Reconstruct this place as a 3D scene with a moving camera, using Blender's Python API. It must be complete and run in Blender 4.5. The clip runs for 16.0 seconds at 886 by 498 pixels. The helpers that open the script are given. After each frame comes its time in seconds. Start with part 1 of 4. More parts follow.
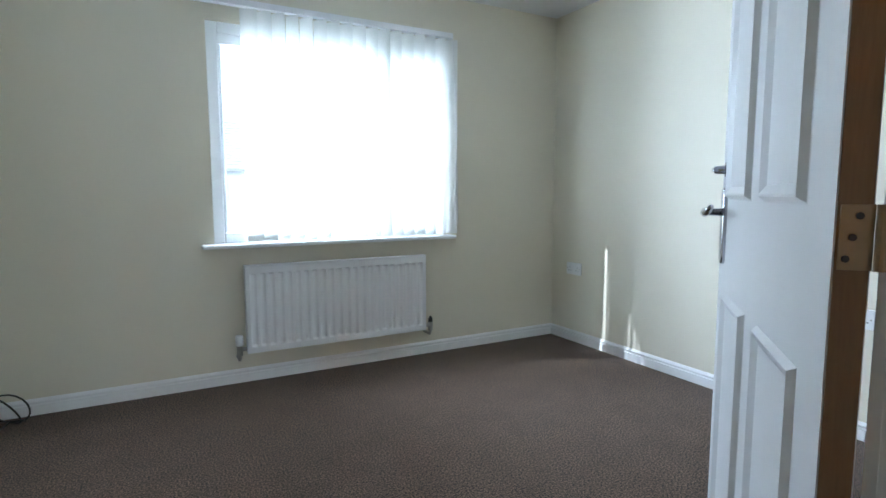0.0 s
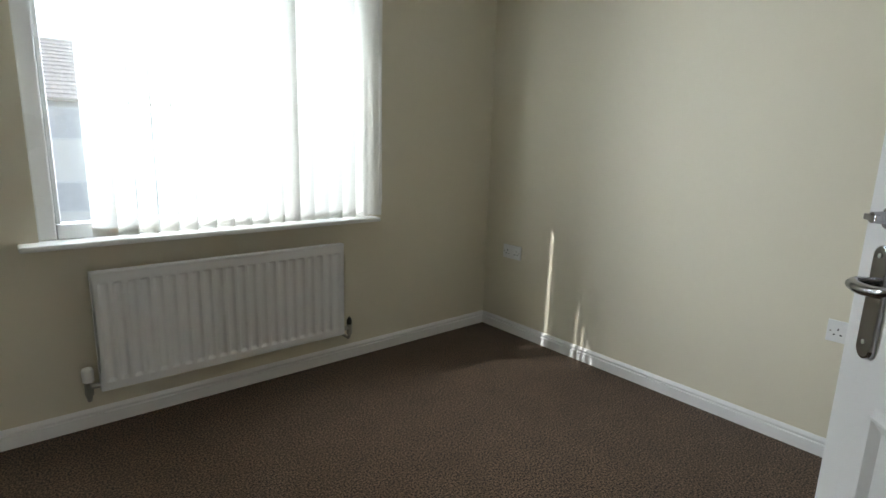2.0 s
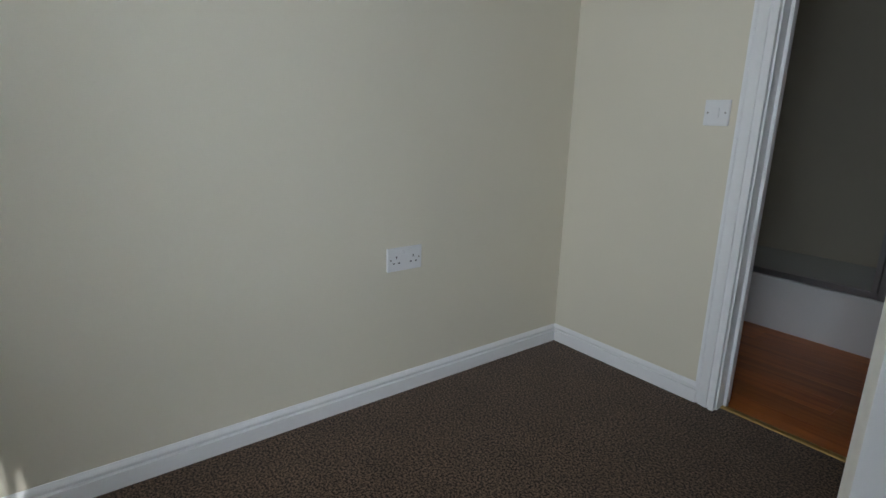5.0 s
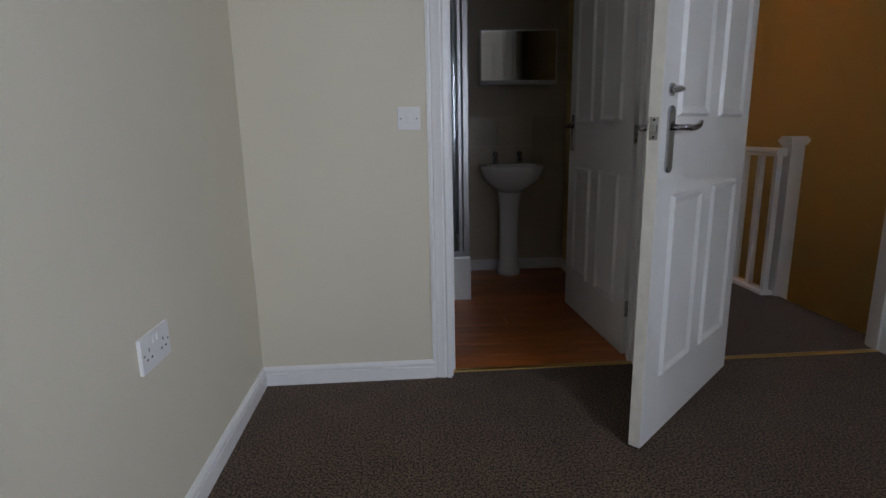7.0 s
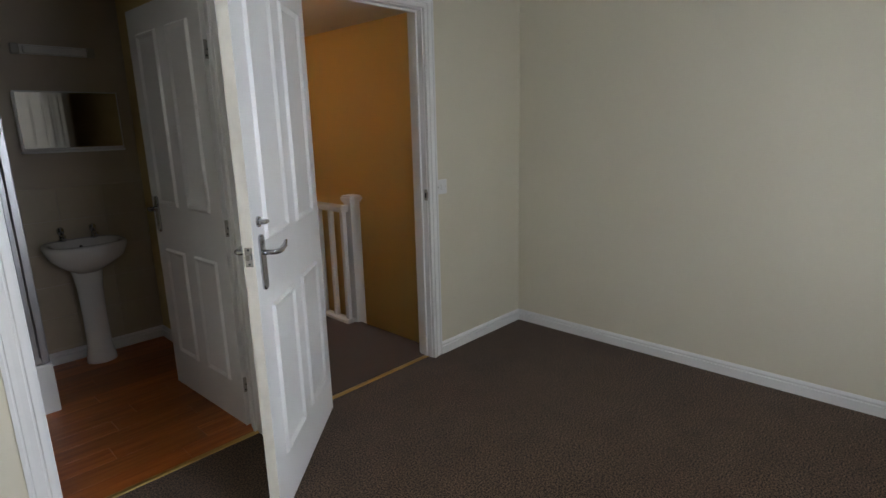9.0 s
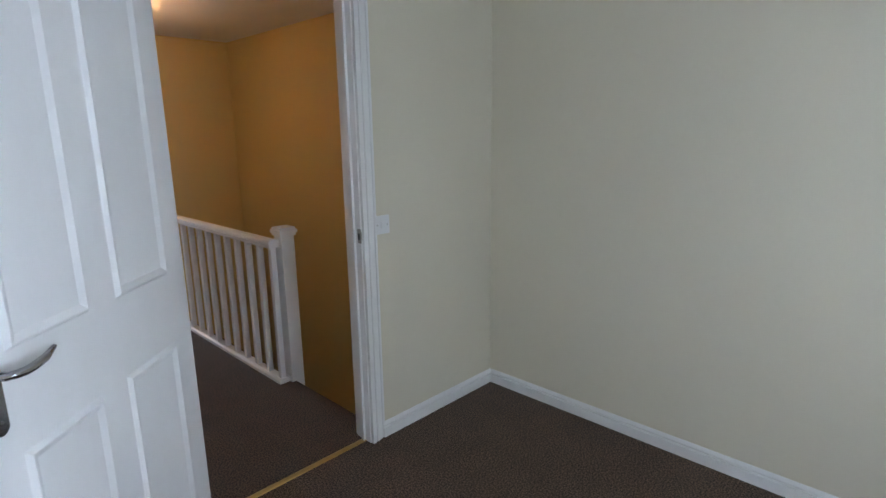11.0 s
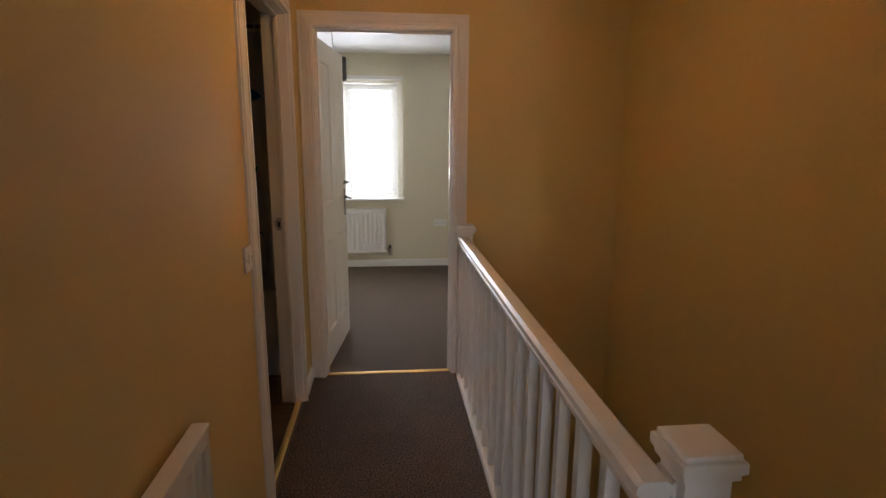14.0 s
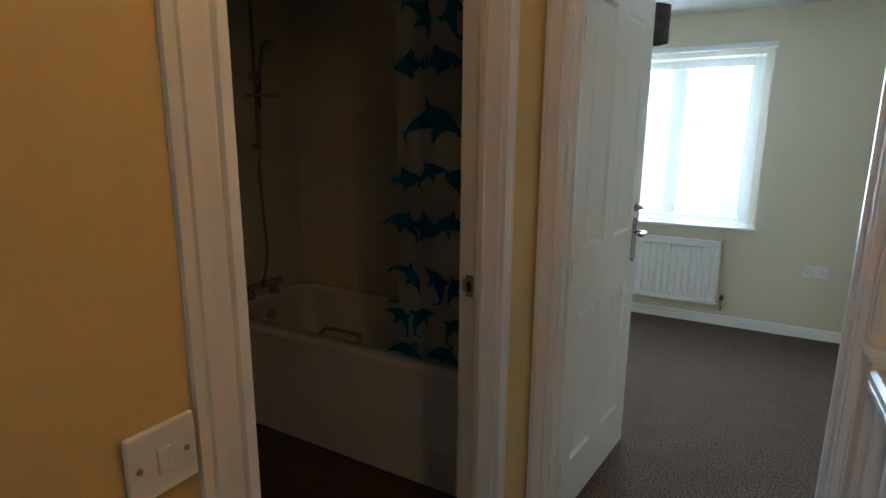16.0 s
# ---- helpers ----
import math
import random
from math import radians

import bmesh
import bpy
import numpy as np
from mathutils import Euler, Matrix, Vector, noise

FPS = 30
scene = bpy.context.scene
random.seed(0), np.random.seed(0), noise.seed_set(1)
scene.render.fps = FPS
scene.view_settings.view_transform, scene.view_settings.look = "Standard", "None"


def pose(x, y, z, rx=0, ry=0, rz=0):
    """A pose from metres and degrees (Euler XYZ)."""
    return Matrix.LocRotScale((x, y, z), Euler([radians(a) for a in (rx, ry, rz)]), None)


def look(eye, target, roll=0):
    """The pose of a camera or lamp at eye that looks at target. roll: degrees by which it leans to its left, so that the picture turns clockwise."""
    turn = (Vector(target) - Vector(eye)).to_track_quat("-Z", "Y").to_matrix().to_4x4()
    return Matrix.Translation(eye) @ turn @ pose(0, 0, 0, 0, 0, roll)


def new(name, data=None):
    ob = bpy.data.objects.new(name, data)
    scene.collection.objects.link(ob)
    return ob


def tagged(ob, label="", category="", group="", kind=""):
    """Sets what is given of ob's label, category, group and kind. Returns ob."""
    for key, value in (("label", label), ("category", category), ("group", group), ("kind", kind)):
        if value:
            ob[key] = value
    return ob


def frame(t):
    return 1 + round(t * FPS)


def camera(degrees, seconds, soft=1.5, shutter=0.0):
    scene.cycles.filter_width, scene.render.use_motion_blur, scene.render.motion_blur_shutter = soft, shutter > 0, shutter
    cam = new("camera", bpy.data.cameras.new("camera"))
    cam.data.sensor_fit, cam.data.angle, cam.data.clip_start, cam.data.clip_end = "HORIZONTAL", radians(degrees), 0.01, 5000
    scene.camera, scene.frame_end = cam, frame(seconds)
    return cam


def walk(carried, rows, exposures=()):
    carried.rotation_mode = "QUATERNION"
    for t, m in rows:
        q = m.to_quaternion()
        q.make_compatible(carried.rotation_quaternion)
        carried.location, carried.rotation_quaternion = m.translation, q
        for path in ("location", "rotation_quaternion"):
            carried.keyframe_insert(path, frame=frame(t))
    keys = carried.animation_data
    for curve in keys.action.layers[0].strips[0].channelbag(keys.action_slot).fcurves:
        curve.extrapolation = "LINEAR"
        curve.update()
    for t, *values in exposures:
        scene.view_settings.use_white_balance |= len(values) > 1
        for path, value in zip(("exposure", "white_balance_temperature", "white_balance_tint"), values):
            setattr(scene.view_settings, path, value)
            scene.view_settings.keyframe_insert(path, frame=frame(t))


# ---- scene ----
cam = camera(79.0, 16.0)
PATH = [
    (0, (-2.634, -0.284, 1.05), (-1.684, 1.466, 0.848), -0.1),
    (0.5, (-2.637, -0.173, 1.154), (-1.818, 1.638, 0.934), 0.4),
    (1, (-2.591, -0.03, 1.214), (-1.763, 1.771, 0.952), 0.8),
    (1.5, (-2.492, 0.156, 1.213), (-1.495, 1.862, 0.906), 1.2),
    (2, (-2.451, 0.377, 1.216), (-1.188, 1.873, 0.806), 1.7),
    (2.5, (-2.421, 0.621, 1.139), (-0.869, 1.81, 0.717), 1.5),
    (3, (-2.326, 0.85, 1.063), (-0.536, 1.631, 0.628), 0.6),
    (3.5, (-2.244, 1.183, 1.067), (-0.322, 1.449, 0.584), 0.4),
    (4, (-2.079, 1.502, 1.072), (-0.167, 1.215, 0.562), 0.6),
    (4.2, (-1.991, 1.592, 1.073), (-0.122, 1.107, 0.551), 0.9),
    (6.5, (-0.763, 2.146, 0.937), (-0.418, 0.22, 0.526), -0.9),
    (7, (-0.608, 2.094, 1.006), (-0.738, 0.144, 0.579), -1.1),
    (7.5, (-0.522, 2.022, 1.105), (-1.043, 0.141, 0.67), -1.2),
    (8, (-0.49, 2.002, 1.22), (-1.385, 0.269, 0.78), -1.1),
    (8.5, (-0.462, 2.079, 1.314), (-1.661, 0.541, 0.872), -1.2),
    (9, (-0.521, 2.216, 1.399), (-1.929, 0.867, 0.956), -1.5),
    (9.5, (-0.629, 2.268, 1.436), (-2.14, 1.034, 0.996), -1.4),
    (9.7, (-0.7, 2.295, 1.439), (-2.222, 1.073, 1.005), -2.1),
    (12, (-1.767, 1.292, 1.476), (-2.893, -0.302, 1.035), 0.1),
    (12.5, (-1.959, 0.981, 1.479), (-2.871, -0.743, 1.039), -0.2),
    (13, (-2.084, 0.619, 1.484), (-2.753, -1.217, 1.057), 0.1),
    (13.5, (-2.207, 0.252, 1.439), (-2.665, -1.65, 1.022), 0.2),
    (14, (-2.323, -0.128, 1.437), (-2.527, -2.076, 1.032), 0.4),
    (14.5, (-2.416, -0.516, 1.437), (-2.351, -2.473, 1.028), 0.4),
    (15, (-2.493, -0.895, 1.416), (-2.143, -2.821, 1.007), 0.5),
    (15.5, (-2.498, -1.263, 1.411), (-1.868, -3.119, 1.012), 0.1),
    (16, (-2.429, -1.606, 1.412), (-1.467, -3.312, 1.006), 0.4),
]
EXPOSURE = [(0.0, 0.32, 5170, 8), (0.5, 0.07, 5450, 8), (1.0, -0.18, 5950, 9), (2.0, -0.5, 6330, 9), (3.0, -0.58, 6250, 9), (3.5, -0.54, 6050, 9), (4.2, -0.66, 5750, 9), (6.5, -1.3, 6300, 17), (7.0, -1.1, 5900, 17), (7.5, -0.8, 5950, 18), (8.0, -0.62, 6150, 19), (8.5, -0.45, 6300, 18), (9.5, -0.25, 5850, 13), (12.0, 0.16, 5500, 14), (13.0, -0.13, 5800, 14), (13.5, -0.24, 6400, 19), (14.5, -0.38, 6250, 13), (15.0, -0.4, 5750, 5), (16.0, -0.3, 5100, 3)]
walk(cam, [(t, look(eye, aim, lean)) for t, eye, aim, lean in PATH], EXPOSURE)

# ---- world, sun and large lights ----
SUN_DIR = Vector((0.869, -0.49, 0.0)).normalized() * math.cos(radians(43)) + Vector((0, 0, -math.sin(radians(43))))
world = bpy.data.worlds.new("sky")
scene.world = world
world.use_nodes = True
wn = world.node_tree.nodes
sky = wn.new("ShaderNodeTexSky")
sky.sky_type, sky.sun_disc = "NISHITA", False
sky.sun_elevation, sky.sun_rotation = radians(43), radians(-60.5)
world.node_tree.links.new(sky.outputs[0], wn["Background"].inputs[0])
wn["Background"].inputs[1].default_value = 0.15


def lamp(name, kind, energy, colour, m, **more):
    data = bpy.data.lights.new(name, kind)
    data.energy, data.color = energy, colour
    for key, value in more.items():
        if key == "size":
            data.shape, data.size, data.size_y = "RECTANGLE", value[0], value[1]
        if key == "soft":
            data.shadow_soft_size = value
        if key == "angle":
            data.angle = value
    ob = new(name, data)
    ob.matrix_world = m
    return ob


lamp("sun", "SUN", 5.0, (1.0, 0.975, 0.93), look((0, 0, 0), SUN_DIR), angle=radians(0.5))
# the sky's light in the two window openings
D_LAMP = 3.13
lamp("window_daylight_north", "AREA", 130, (0.91, 0.955, 1.0), look((-1.62, D_LAMP, 1.42), (-0.95, 0, 0.8)), size=(1.3, 1.1))
lamp("window_daylight_south", "AREA", 86, (0.91, 0.955, 1.0), look((-1.82, -6.4, 1.38), (-1.82, 0, 1.15)), size=(1.24, 1.15))
# the chandelier's bulb
lamp("chandelier_bulb", "POINT", 10.5, (1.0, 0.5, 0.13), pose(-2.512, -2.153, 2.03), soft=0.05)


# ---- materials ----
def surface(name, colour, rough=0.6, metal=0.0, vary=0.08, scale=3.0, grain=60.0, bump=0.1, depth=0.002, stretch=(1, 1, 1), coat=0.0):
    """Principled surface with slow stains, fine grain and relief, in metres."""
    m = bpy.data.materials.new(name)
    m.use_nodes = True
    nt = m.node_tree
    n, l = nt.nodes, nt.links
    b = n["Principled BSDF"]
    co = n.new("ShaderNodeTexCoord")
    mp = n.new("ShaderNodeMapping")
    mp.inputs["Scale"].default_value = stretch
    l.new(co.outputs["Object"], mp.inputs["Vector"])
    big, fine = n.new("ShaderNodeTexNoise"), n.new("ShaderNodeTexNoise")
    big.inputs["Scale"].default_value, fine.inputs["Scale"].default_value = scale, grain
    big.inputs["Detail"].default_value, fine.inputs["Detail"].default_value = 4, 3
    for t in (big, fine):
        l.new(mp.outputs[0], t.inputs["Vector"])
    mix = n.new("ShaderNodeMath")
    mix.operation = "MULTIPLY_ADD"
    l.new(fine.outputs["Fac"], mix.inputs[0])
    mix.inputs[1].default_value = 0.5
    l.new(big.outputs["Fac"], mix.inputs[2])
    ramp = n.new("ShaderNodeMapRange")
    ramp.inputs["From Min"].default_value, ramp.inputs["From Max"].default_value = 0.4, 1.1
    ramp.inputs["To Min"].default_value, ramp.inputs["To Max"].default_value = 1 - vary, 1 + vary
    l.new(mix.outputs[0], ramp.inputs["Value"])
    sc = n.new("ShaderNodeVectorMath")
    sc.operation = "SCALE"
    sc.inputs[0].default_value = colour
    l.new(ramp.outputs[0], sc.inputs["Scale"])
    l.new(sc.outputs[0], b.inputs["Base Color"])
    rr = n.new("ShaderNodeMapRange")
    rr.inputs["To Min"].default_value, rr.inputs["To Max"].default_value = max(0.02, rough - 0.06), min(1, rough + 0.06)
    l.new(big.outputs["Fac"], rr.inputs["Value"])
    l.new(rr.outputs[0], b.inputs["Roughness"])
    b.inputs["Metallic"].default_value = metal
    b.inputs["Coat Weight"].default_value = coat
    if bump:
        bp = n.new("ShaderNodeBump")
        bp.inputs["Strength"].default_value, bp.inputs["Distance"].default_value = bump, depth
        l.new(fine.outputs["Fac"], bp.inputs["Height"])
        l.new(bp.outputs[0], b.inputs["Normal"])
    return m


def carpet_material(name, dark, light):
    m = bpy.data.materials.new(name)
    m.use_nodes = True
    n, l = m.node_tree.nodes, m.node_tree.links
    b = n["Principled BSDF"]
    co = n.new("ShaderNodeTexCoord")
    tuft, slow, fleck = n.new("ShaderNodeTexNoise"), n.new("ShaderNodeTexNoise"), n.new("ShaderNodeTexVoronoi")
    tuft.inputs["Scale"].default_value, tuft.inputs["Detail"].default_value = 140, 3
    tuft.inputs["Roughness"].default_value = 0.65
    slow.inputs["Scale"].default_value, slow.inputs["Detail"].default_value = 7, 7
    fleck.inputs["Scale"].default_value = 330
    for t in (tuft, slow, fleck):
        l.new(co.outputs["Object"], t.inputs["Vector"])
    ramp = n.new("ShaderNodeValToRGB")
    ramp.color_ramp.elements[0].position, ramp.color_ramp.elements[0].color = 0.43, (*dark, 1)
    ramp.color_ramp.elements[1].position, ramp.color_ramp.elements[1].color = 0.59, (*light, 1)
    l.new(tuft.outputs["Fac"], ramp.inputs["Fac"])
    mr = n.new("ShaderNodeMapRange")
    mr.inputs["From Min"].default_value, mr.inputs["From Max"].default_value = 0.3, 0.7
    mr.inputs["To Min"].default_value, mr.inputs["To Max"].default_value = 0.86, 1.13
    l.new(slow.outputs["Fac"], mr.inputs["Value"])
    sc = n.new("ShaderNodeVectorMath")
    sc.operation = "SCALE"
    l.new(ramp.outputs[0], sc.inputs[0])
    l.new(mr.outputs[0], sc.inputs["Scale"])
    l.new(sc.outputs[0], b.inputs["Base Color"])
    b.inputs["Roughness"].default_value = 0.95
    b.inputs["Specular IOR Level"].default_value = 0.1
    b.inputs["Sheen Weight"].default_value = 0.15
    bp = n.new("ShaderNodeBump")
    bp.inputs["Strength"].default_value, bp.inputs["Distance"].default_value = 0.12, 0.003
    pile = n.new("ShaderNodeMath")
    pile.operation = "MULTIPLY_ADD"
    l.new(fleck.outputs["Distance"], pile.inputs[0])
    pile.inputs[1].default_value = -0.1
    l.new(tuft.outputs["Fac"], pile.inputs[2])
    l.new(pile.outputs[0], bp.inputs["Height"])
    l.new(bp.outputs[0], b.inputs["Normal"])
    return m


def wood_material(name, dark, light, rough=0.35):
    m = bpy.data.materials.new(name)
    m.use_nodes = True
    n, l = m.node_tree.nodes, m.node_tree.links
    b = n["Principled BSDF"]
    co, mp, info = n.new("ShaderNodeTexCoord"), n.new("ShaderNodeMapping"), n.new("ShaderNodeObjectInfo")
    mp.inputs["Scale"].default_value = (1.2, 16, 16)
    l.new(co.outputs["Object"], mp.inputs["Vector"])
    sh = n.new("ShaderNodeVectorMath")
    sh.operation = "MULTIPLY_ADD"
    sh.inputs[0].default_value = (37, 11, 5)
    l.new(info.outputs["Random"], sh.inputs[1])
    l.new(mp.outputs[0], sh.inputs[2])
    gr = n.new("ShaderNodeTexNoise")
    gr.inputs["Scale"].default_value, gr.inputs["Detail"].default_value, gr.inputs["Distortion"].default_value = 2.2, 6, 0.6
    l.new(sh.outputs[0], gr.inputs["Vector"])
    ramp = n.new("ShaderNodeValToRGB")
    ramp.color_ramp.elements[0].position, ramp.color_ramp.elements[0].color = 0.3, (*dark, 1)
    ramp.color_ramp.elements[1].position, ramp.color_ramp.elements[1].color = 0.7, (*light, 1)
    l.new(gr.outputs["Fac"], ramp.inputs["Fac"])
    mr = n.new("ShaderNodeMapRange")
    mr.inputs["To Min"].default_value, mr.inputs["To Max"].default_value = 0.75, 1.2
    l.new(info.outputs["Random"], mr.inputs["Value"])
    sc = n.new("ShaderNodeVectorMath")
    sc.operation = "SCALE"
    l.new(ramp.outputs[0], sc.inputs[0])
    l.new(mr.outputs[0], sc.inputs["Scale"])
    l.new(sc.outputs[0], b.inputs["Base Color"])
    b.inputs["Roughness"].default_value = rough
    bp = n.new("ShaderNodeBump")
    bp.inputs["Strength"].default_value, bp.inputs["Distance"].default_value = 0.15, 0.001
    l.new(gr.outputs["Fac"], bp.inputs["Height"])
    l.new(bp.outputs[0], b.inputs["Normal"])
    return m


def sheet_material(name, colour, through_share, clear=0.0):
    """Thin fabric or plastic that lets light through."""
    m = bpy.data.materials.new(name)
    m.use_nodes = True
    n, l = m.node_tree.nodes, m.node_tree.links
    n.remove(n["Principled BSDF"])
    out = n["Material Output"]
    d, t, x = n.new("ShaderNodeBsdfDiffuse"), n.new("ShaderNodeBsdfTranslucent"), n.new("ShaderNodeMixShader")
    co, weave = n.new("ShaderNodeTexCoord"), n.new("ShaderNodeTexNoise")
    weave.inputs["Scale"].default_value, weave.inputs["Detail"].default_value = 240, 2
    l.new(co.outputs["Object"], weave.inputs["Vector"])
    mr = n.new("ShaderNodeMapRange")
    mr.inputs["To Min"].default_value, mr.inputs["To Max"].default_value = 0.88, 1.06
    l.new(weave.outputs["Fac"], mr.inputs["Value"])
    sc = n.new("ShaderNodeVectorMath")
    sc.operation = "SCALE"
    sc.inputs[0].default_value = colour
    l.new(mr.outputs[0], sc.inputs["Scale"])
    for s in (d, t):
        l.new(sc.outputs[0], s.inputs["Color"])
    x.inputs[0].default_value = through_share
    l.new(d.outputs[0], x.inputs[1])
    l.new(t.outputs[0], x.inputs[2])
    last = x
    if clear:
        tr, y = n.new("ShaderNodeBsdfTransparent"), n.new("ShaderNodeMixShader")
        y.inputs[0].default_value = clear
        l.new(x.outputs[0], y.inputs[1])
        l.new(tr.outputs[0], y.inputs[2])
        last = y
    l.new(last.outputs[0], out.inputs[0])
    return m


def glass_material(name, tint=(0.95, 0.98, 0.98)):
    m = bpy.data.materials.new(name)
    m.use_nodes = True
    n, l = m.node_tree.nodes, m.node_tree.links
    n.remove(n["Principled BSDF"])
    g, t, x, f = n.new("ShaderNodeBsdfGlossy"), n.new("ShaderNodeBsdfTransparent"), n.new("ShaderNodeMixShader"), n.new("ShaderNodeFresnel")
    g.inputs["Roughness"].default_value = 0.02
    t.inputs["Color"].default_value = (*tint, 1)
    f.inputs["IOR"].default_value = 1.45
    l.new(f.outputs[0], x.inputs[0])
    l.new(t.outputs[0], x.inputs[1])
    l.new(g.outputs[0], x.inputs[2])
    l.new(x.outputs[0], n["Material Output"].inputs[0])
    return m


def glow_material(name, colour, strength):
    m = bpy.data.materials.new(name)
    m.use_nodes = True
    b = m.node_tree.nodes["Principled BSDF"]
    b.inputs["Base Color"].default_value = (*colour, 1)
    b.inputs["Emission Color"].default_value = (*colour, 1)
    b.inputs["Emission Strength"].default_value = strength
    return m


CREAM = surface("cream_wall_paint", (0.715, 0.667, 0.535), 0.62, vary=0.035, scale=1.3, grain=260, bump=0.12, depth=0.0012)
LANDING = surface("warm_yellow_wall_paint", (0.68, 0.52, 0.215), 0.6, vary=0.04, scale=1.3, grain=260, bump=0.12, depth=0.0012)
WHITE_CEIL = surface("white_ceiling_paint", (0.8, 0.8, 0.78), 0.8, vary=0.03, scale=1.5, grain=220, bump=0.12)
GLOSS = surface("white_gloss_paint", (0.84, 0.84, 0.83), 0.3, vary=0.03, scale=2.5, grain=45, bump=0.05, depth=0.0008)
DOOR_WHITE = surface("white_door_paint", (0.83, 0.83, 0.82), 0.34, vary=0.02, scale=2, grain=140, bump=0.06, depth=0.0008, stretch=(6, 6, 0.7))
UPVC = surface("white_upvc", (0.82, 0.83, 0.84), 0.28, vary=0.02, bump=0.0)
ENAMEL = surface("white_radiator_enamel", (0.8, 0.8, 0.8), 0.3, vary=0.02, scale=4, bump=0.03)
PLASTIC = surface("white_plastic", (0.8, 0.8, 0.79), 0.35, vary=0.02, bump=0.0)
DARK = surface("dark_slot", (0.03, 0.03, 0.03), 0.6, vary=0.1, bump=0.0)
CHROME = surface("chrome", (0.46, 0.46, 0.48), 0.16, metal=1.0, vary=0.05, bump=0.0)
SATIN = surface("satin_aluminium", (0.4, 0.4, 0.41), 0.36, metal=1.0, vary=0.06, bump=0.0)
DULL_STEEL = surface("dull_steel", (0.42, 0.4, 0.36), 0.4, metal=1.0, vary=0.15, bump=0.1)
BRASS = surface("worn_brass", (0.62, 0.43, 0.16), 0.32, metal=1.0, vary=0.2, scale=6, bump=0.1)
WORN_EDGE = surface("worn_yellowed_paint", (0.8, 0.77, 0.69), 0.5, vary=0.12, scale=5, grain=40, bump=0.2, stretch=(1, 1, 0.6))
HINGE = surface("brown_hinge_plate", (0.33, 0.25, 0.15), 0.45, metal=0.2, vary=0.2, bump=0.1)
BARE_WOOD = surface("bare_door_edge_wood", (0.2, 0.125, 0.06), 0.6, vary=0.25, scale=2, grain=30, bump=0.2, stretch=(8, 8, 0.8))
CARPET = carpet_material("brown_twist_carpet", (0.014, 0.0085, 0.005), (0.165, 0.106, 0.066))
LAMINATE = wood_material("red_oak_laminate", (0.3, 0.07, 0.009), (0.54, 0.17, 0.034))
DARK_VINYL = wood_material("dark_bathroom_floor", (0.05, 0.025, 0.012), (0.11, 0.06, 0.03), 0.4)
VANE = sheet_material("white_blind_fabric", (0.82, 0.82, 0.78), 0.22)
VANE_SHEER = sheet_material("sheer_blind_fabric", (0.86, 0.85, 0.76), 0.6, 0.84)
CURTAIN = sheet_material("frosted_shower_plastic", (0.7, 0.72, 0.74), 0.5, 0.25)
FISH = sheet_material("blue_print", (0.008, 0.19, 0.42), 0.3)
GLASS = glass_material("window_glass")
MIRROR = surface("mirror_silver", (0.9, 0.9, 0.9), 0.03, metal=1.0, vary=0.01, bump=0.0)
CERAMIC = surface("white_ceramic", (0.8, 0.8, 0.78), 0.12, vary=0.02, bump=0.0, coat=0.3)
# ensuite tan, darkened in colour to stand in for the dim room
TILE_TAN = surface("dimmed_tan_wall_tile", (0.5, 0.43, 0.32), 0.2, vary=0.05, scale=4, grain=30, bump=0.05)
TAN = surface("dimmed_tan_wall_paint", (0.49, 0.42, 0.32), 0.6, vary=0.04, scale=1.3, grain=260, bump=0.12)
TILE = surface("cream_wall_tile", (0.8, 0.72, 0.56), 0.18, vary=0.05, scale=4, grain=30, bump=0.05)
GROUT = surface("cream_grout", (0.55, 0.5, 0.42), 0.8, vary=0.1, bump=0.1)
BLACK_RUBBER = surface("black_cable_sheath", (0.012, 0.012, 0.012), 0.45, vary=0.2, bump=0.0)
CRYSTAL = glow_material("lit_crystal_drop", (1.0, 0.52, 0.28), 1.6)
BULB = glow_material("lit_bulb", (1.0, 0.7, 0.4), 30.0)
SHADE_DARK = surface("dark_patterned_shade", (0.05, 0.045, 0.045), 0.7, vary=0.7, scale=26, grain=60, bump=0.2)
# far houses: colours lightened to imitate the overexposed daylight outside
BRICK = surface("overexposed_house_wall", (0.9, 0.89, 0.87), 0.85, vary=0.1, scale=9, grain=40, bump=0.3)
ROOF = surface("overexposed_brown_roof_tile", (0.74, 0.68, 0.64), 0.8, vary=0.25, scale=6, grain=30, bump=0.3)
FAR_GLASS = surface("overexposed_far_window_glass", (0.72, 0.73, 0.75), 0.15, vary=0.1, bump=0.0)
HAZE = glow_material("white_hazy_sky", (0.95, 0.97, 1.0), 2.2)
# unseen ground, made pale to bounce sunlight onto the far houses
BOUNCE_GROUND = surface("pale_bounce_ground", (0.45, 0.44, 0.41), 0.95, vary=0.3, scale=0.4, grain=8, bump=0.2)


# ---- mesh helpers ----
def part(name, bm, material, parent=None, label="", smooth=False):
    """Links a bmesh as one mesh object, under a thing or a part where one is given."""
    me = bpy.data.meshes.new(name)
    bmesh.ops.recalc_face_normals(bm, faces=bm.faces)
    bm.to_mesh(me)
    bm.free()
    me.materials.append(material)
    if smooth:
        for p in me.polygons:
            p.use_smooth = True
    ob = new(name, me)
    ob.parent = parent
    if label:
        ob["label"] = label
    return ob


def thing(name, m, label, category, group="", kind=""):
    ob = new(name)
    ob.empty_display_size = 0.05
    ob.matrix_world = m
    return tagged(ob, label, category, group, kind)


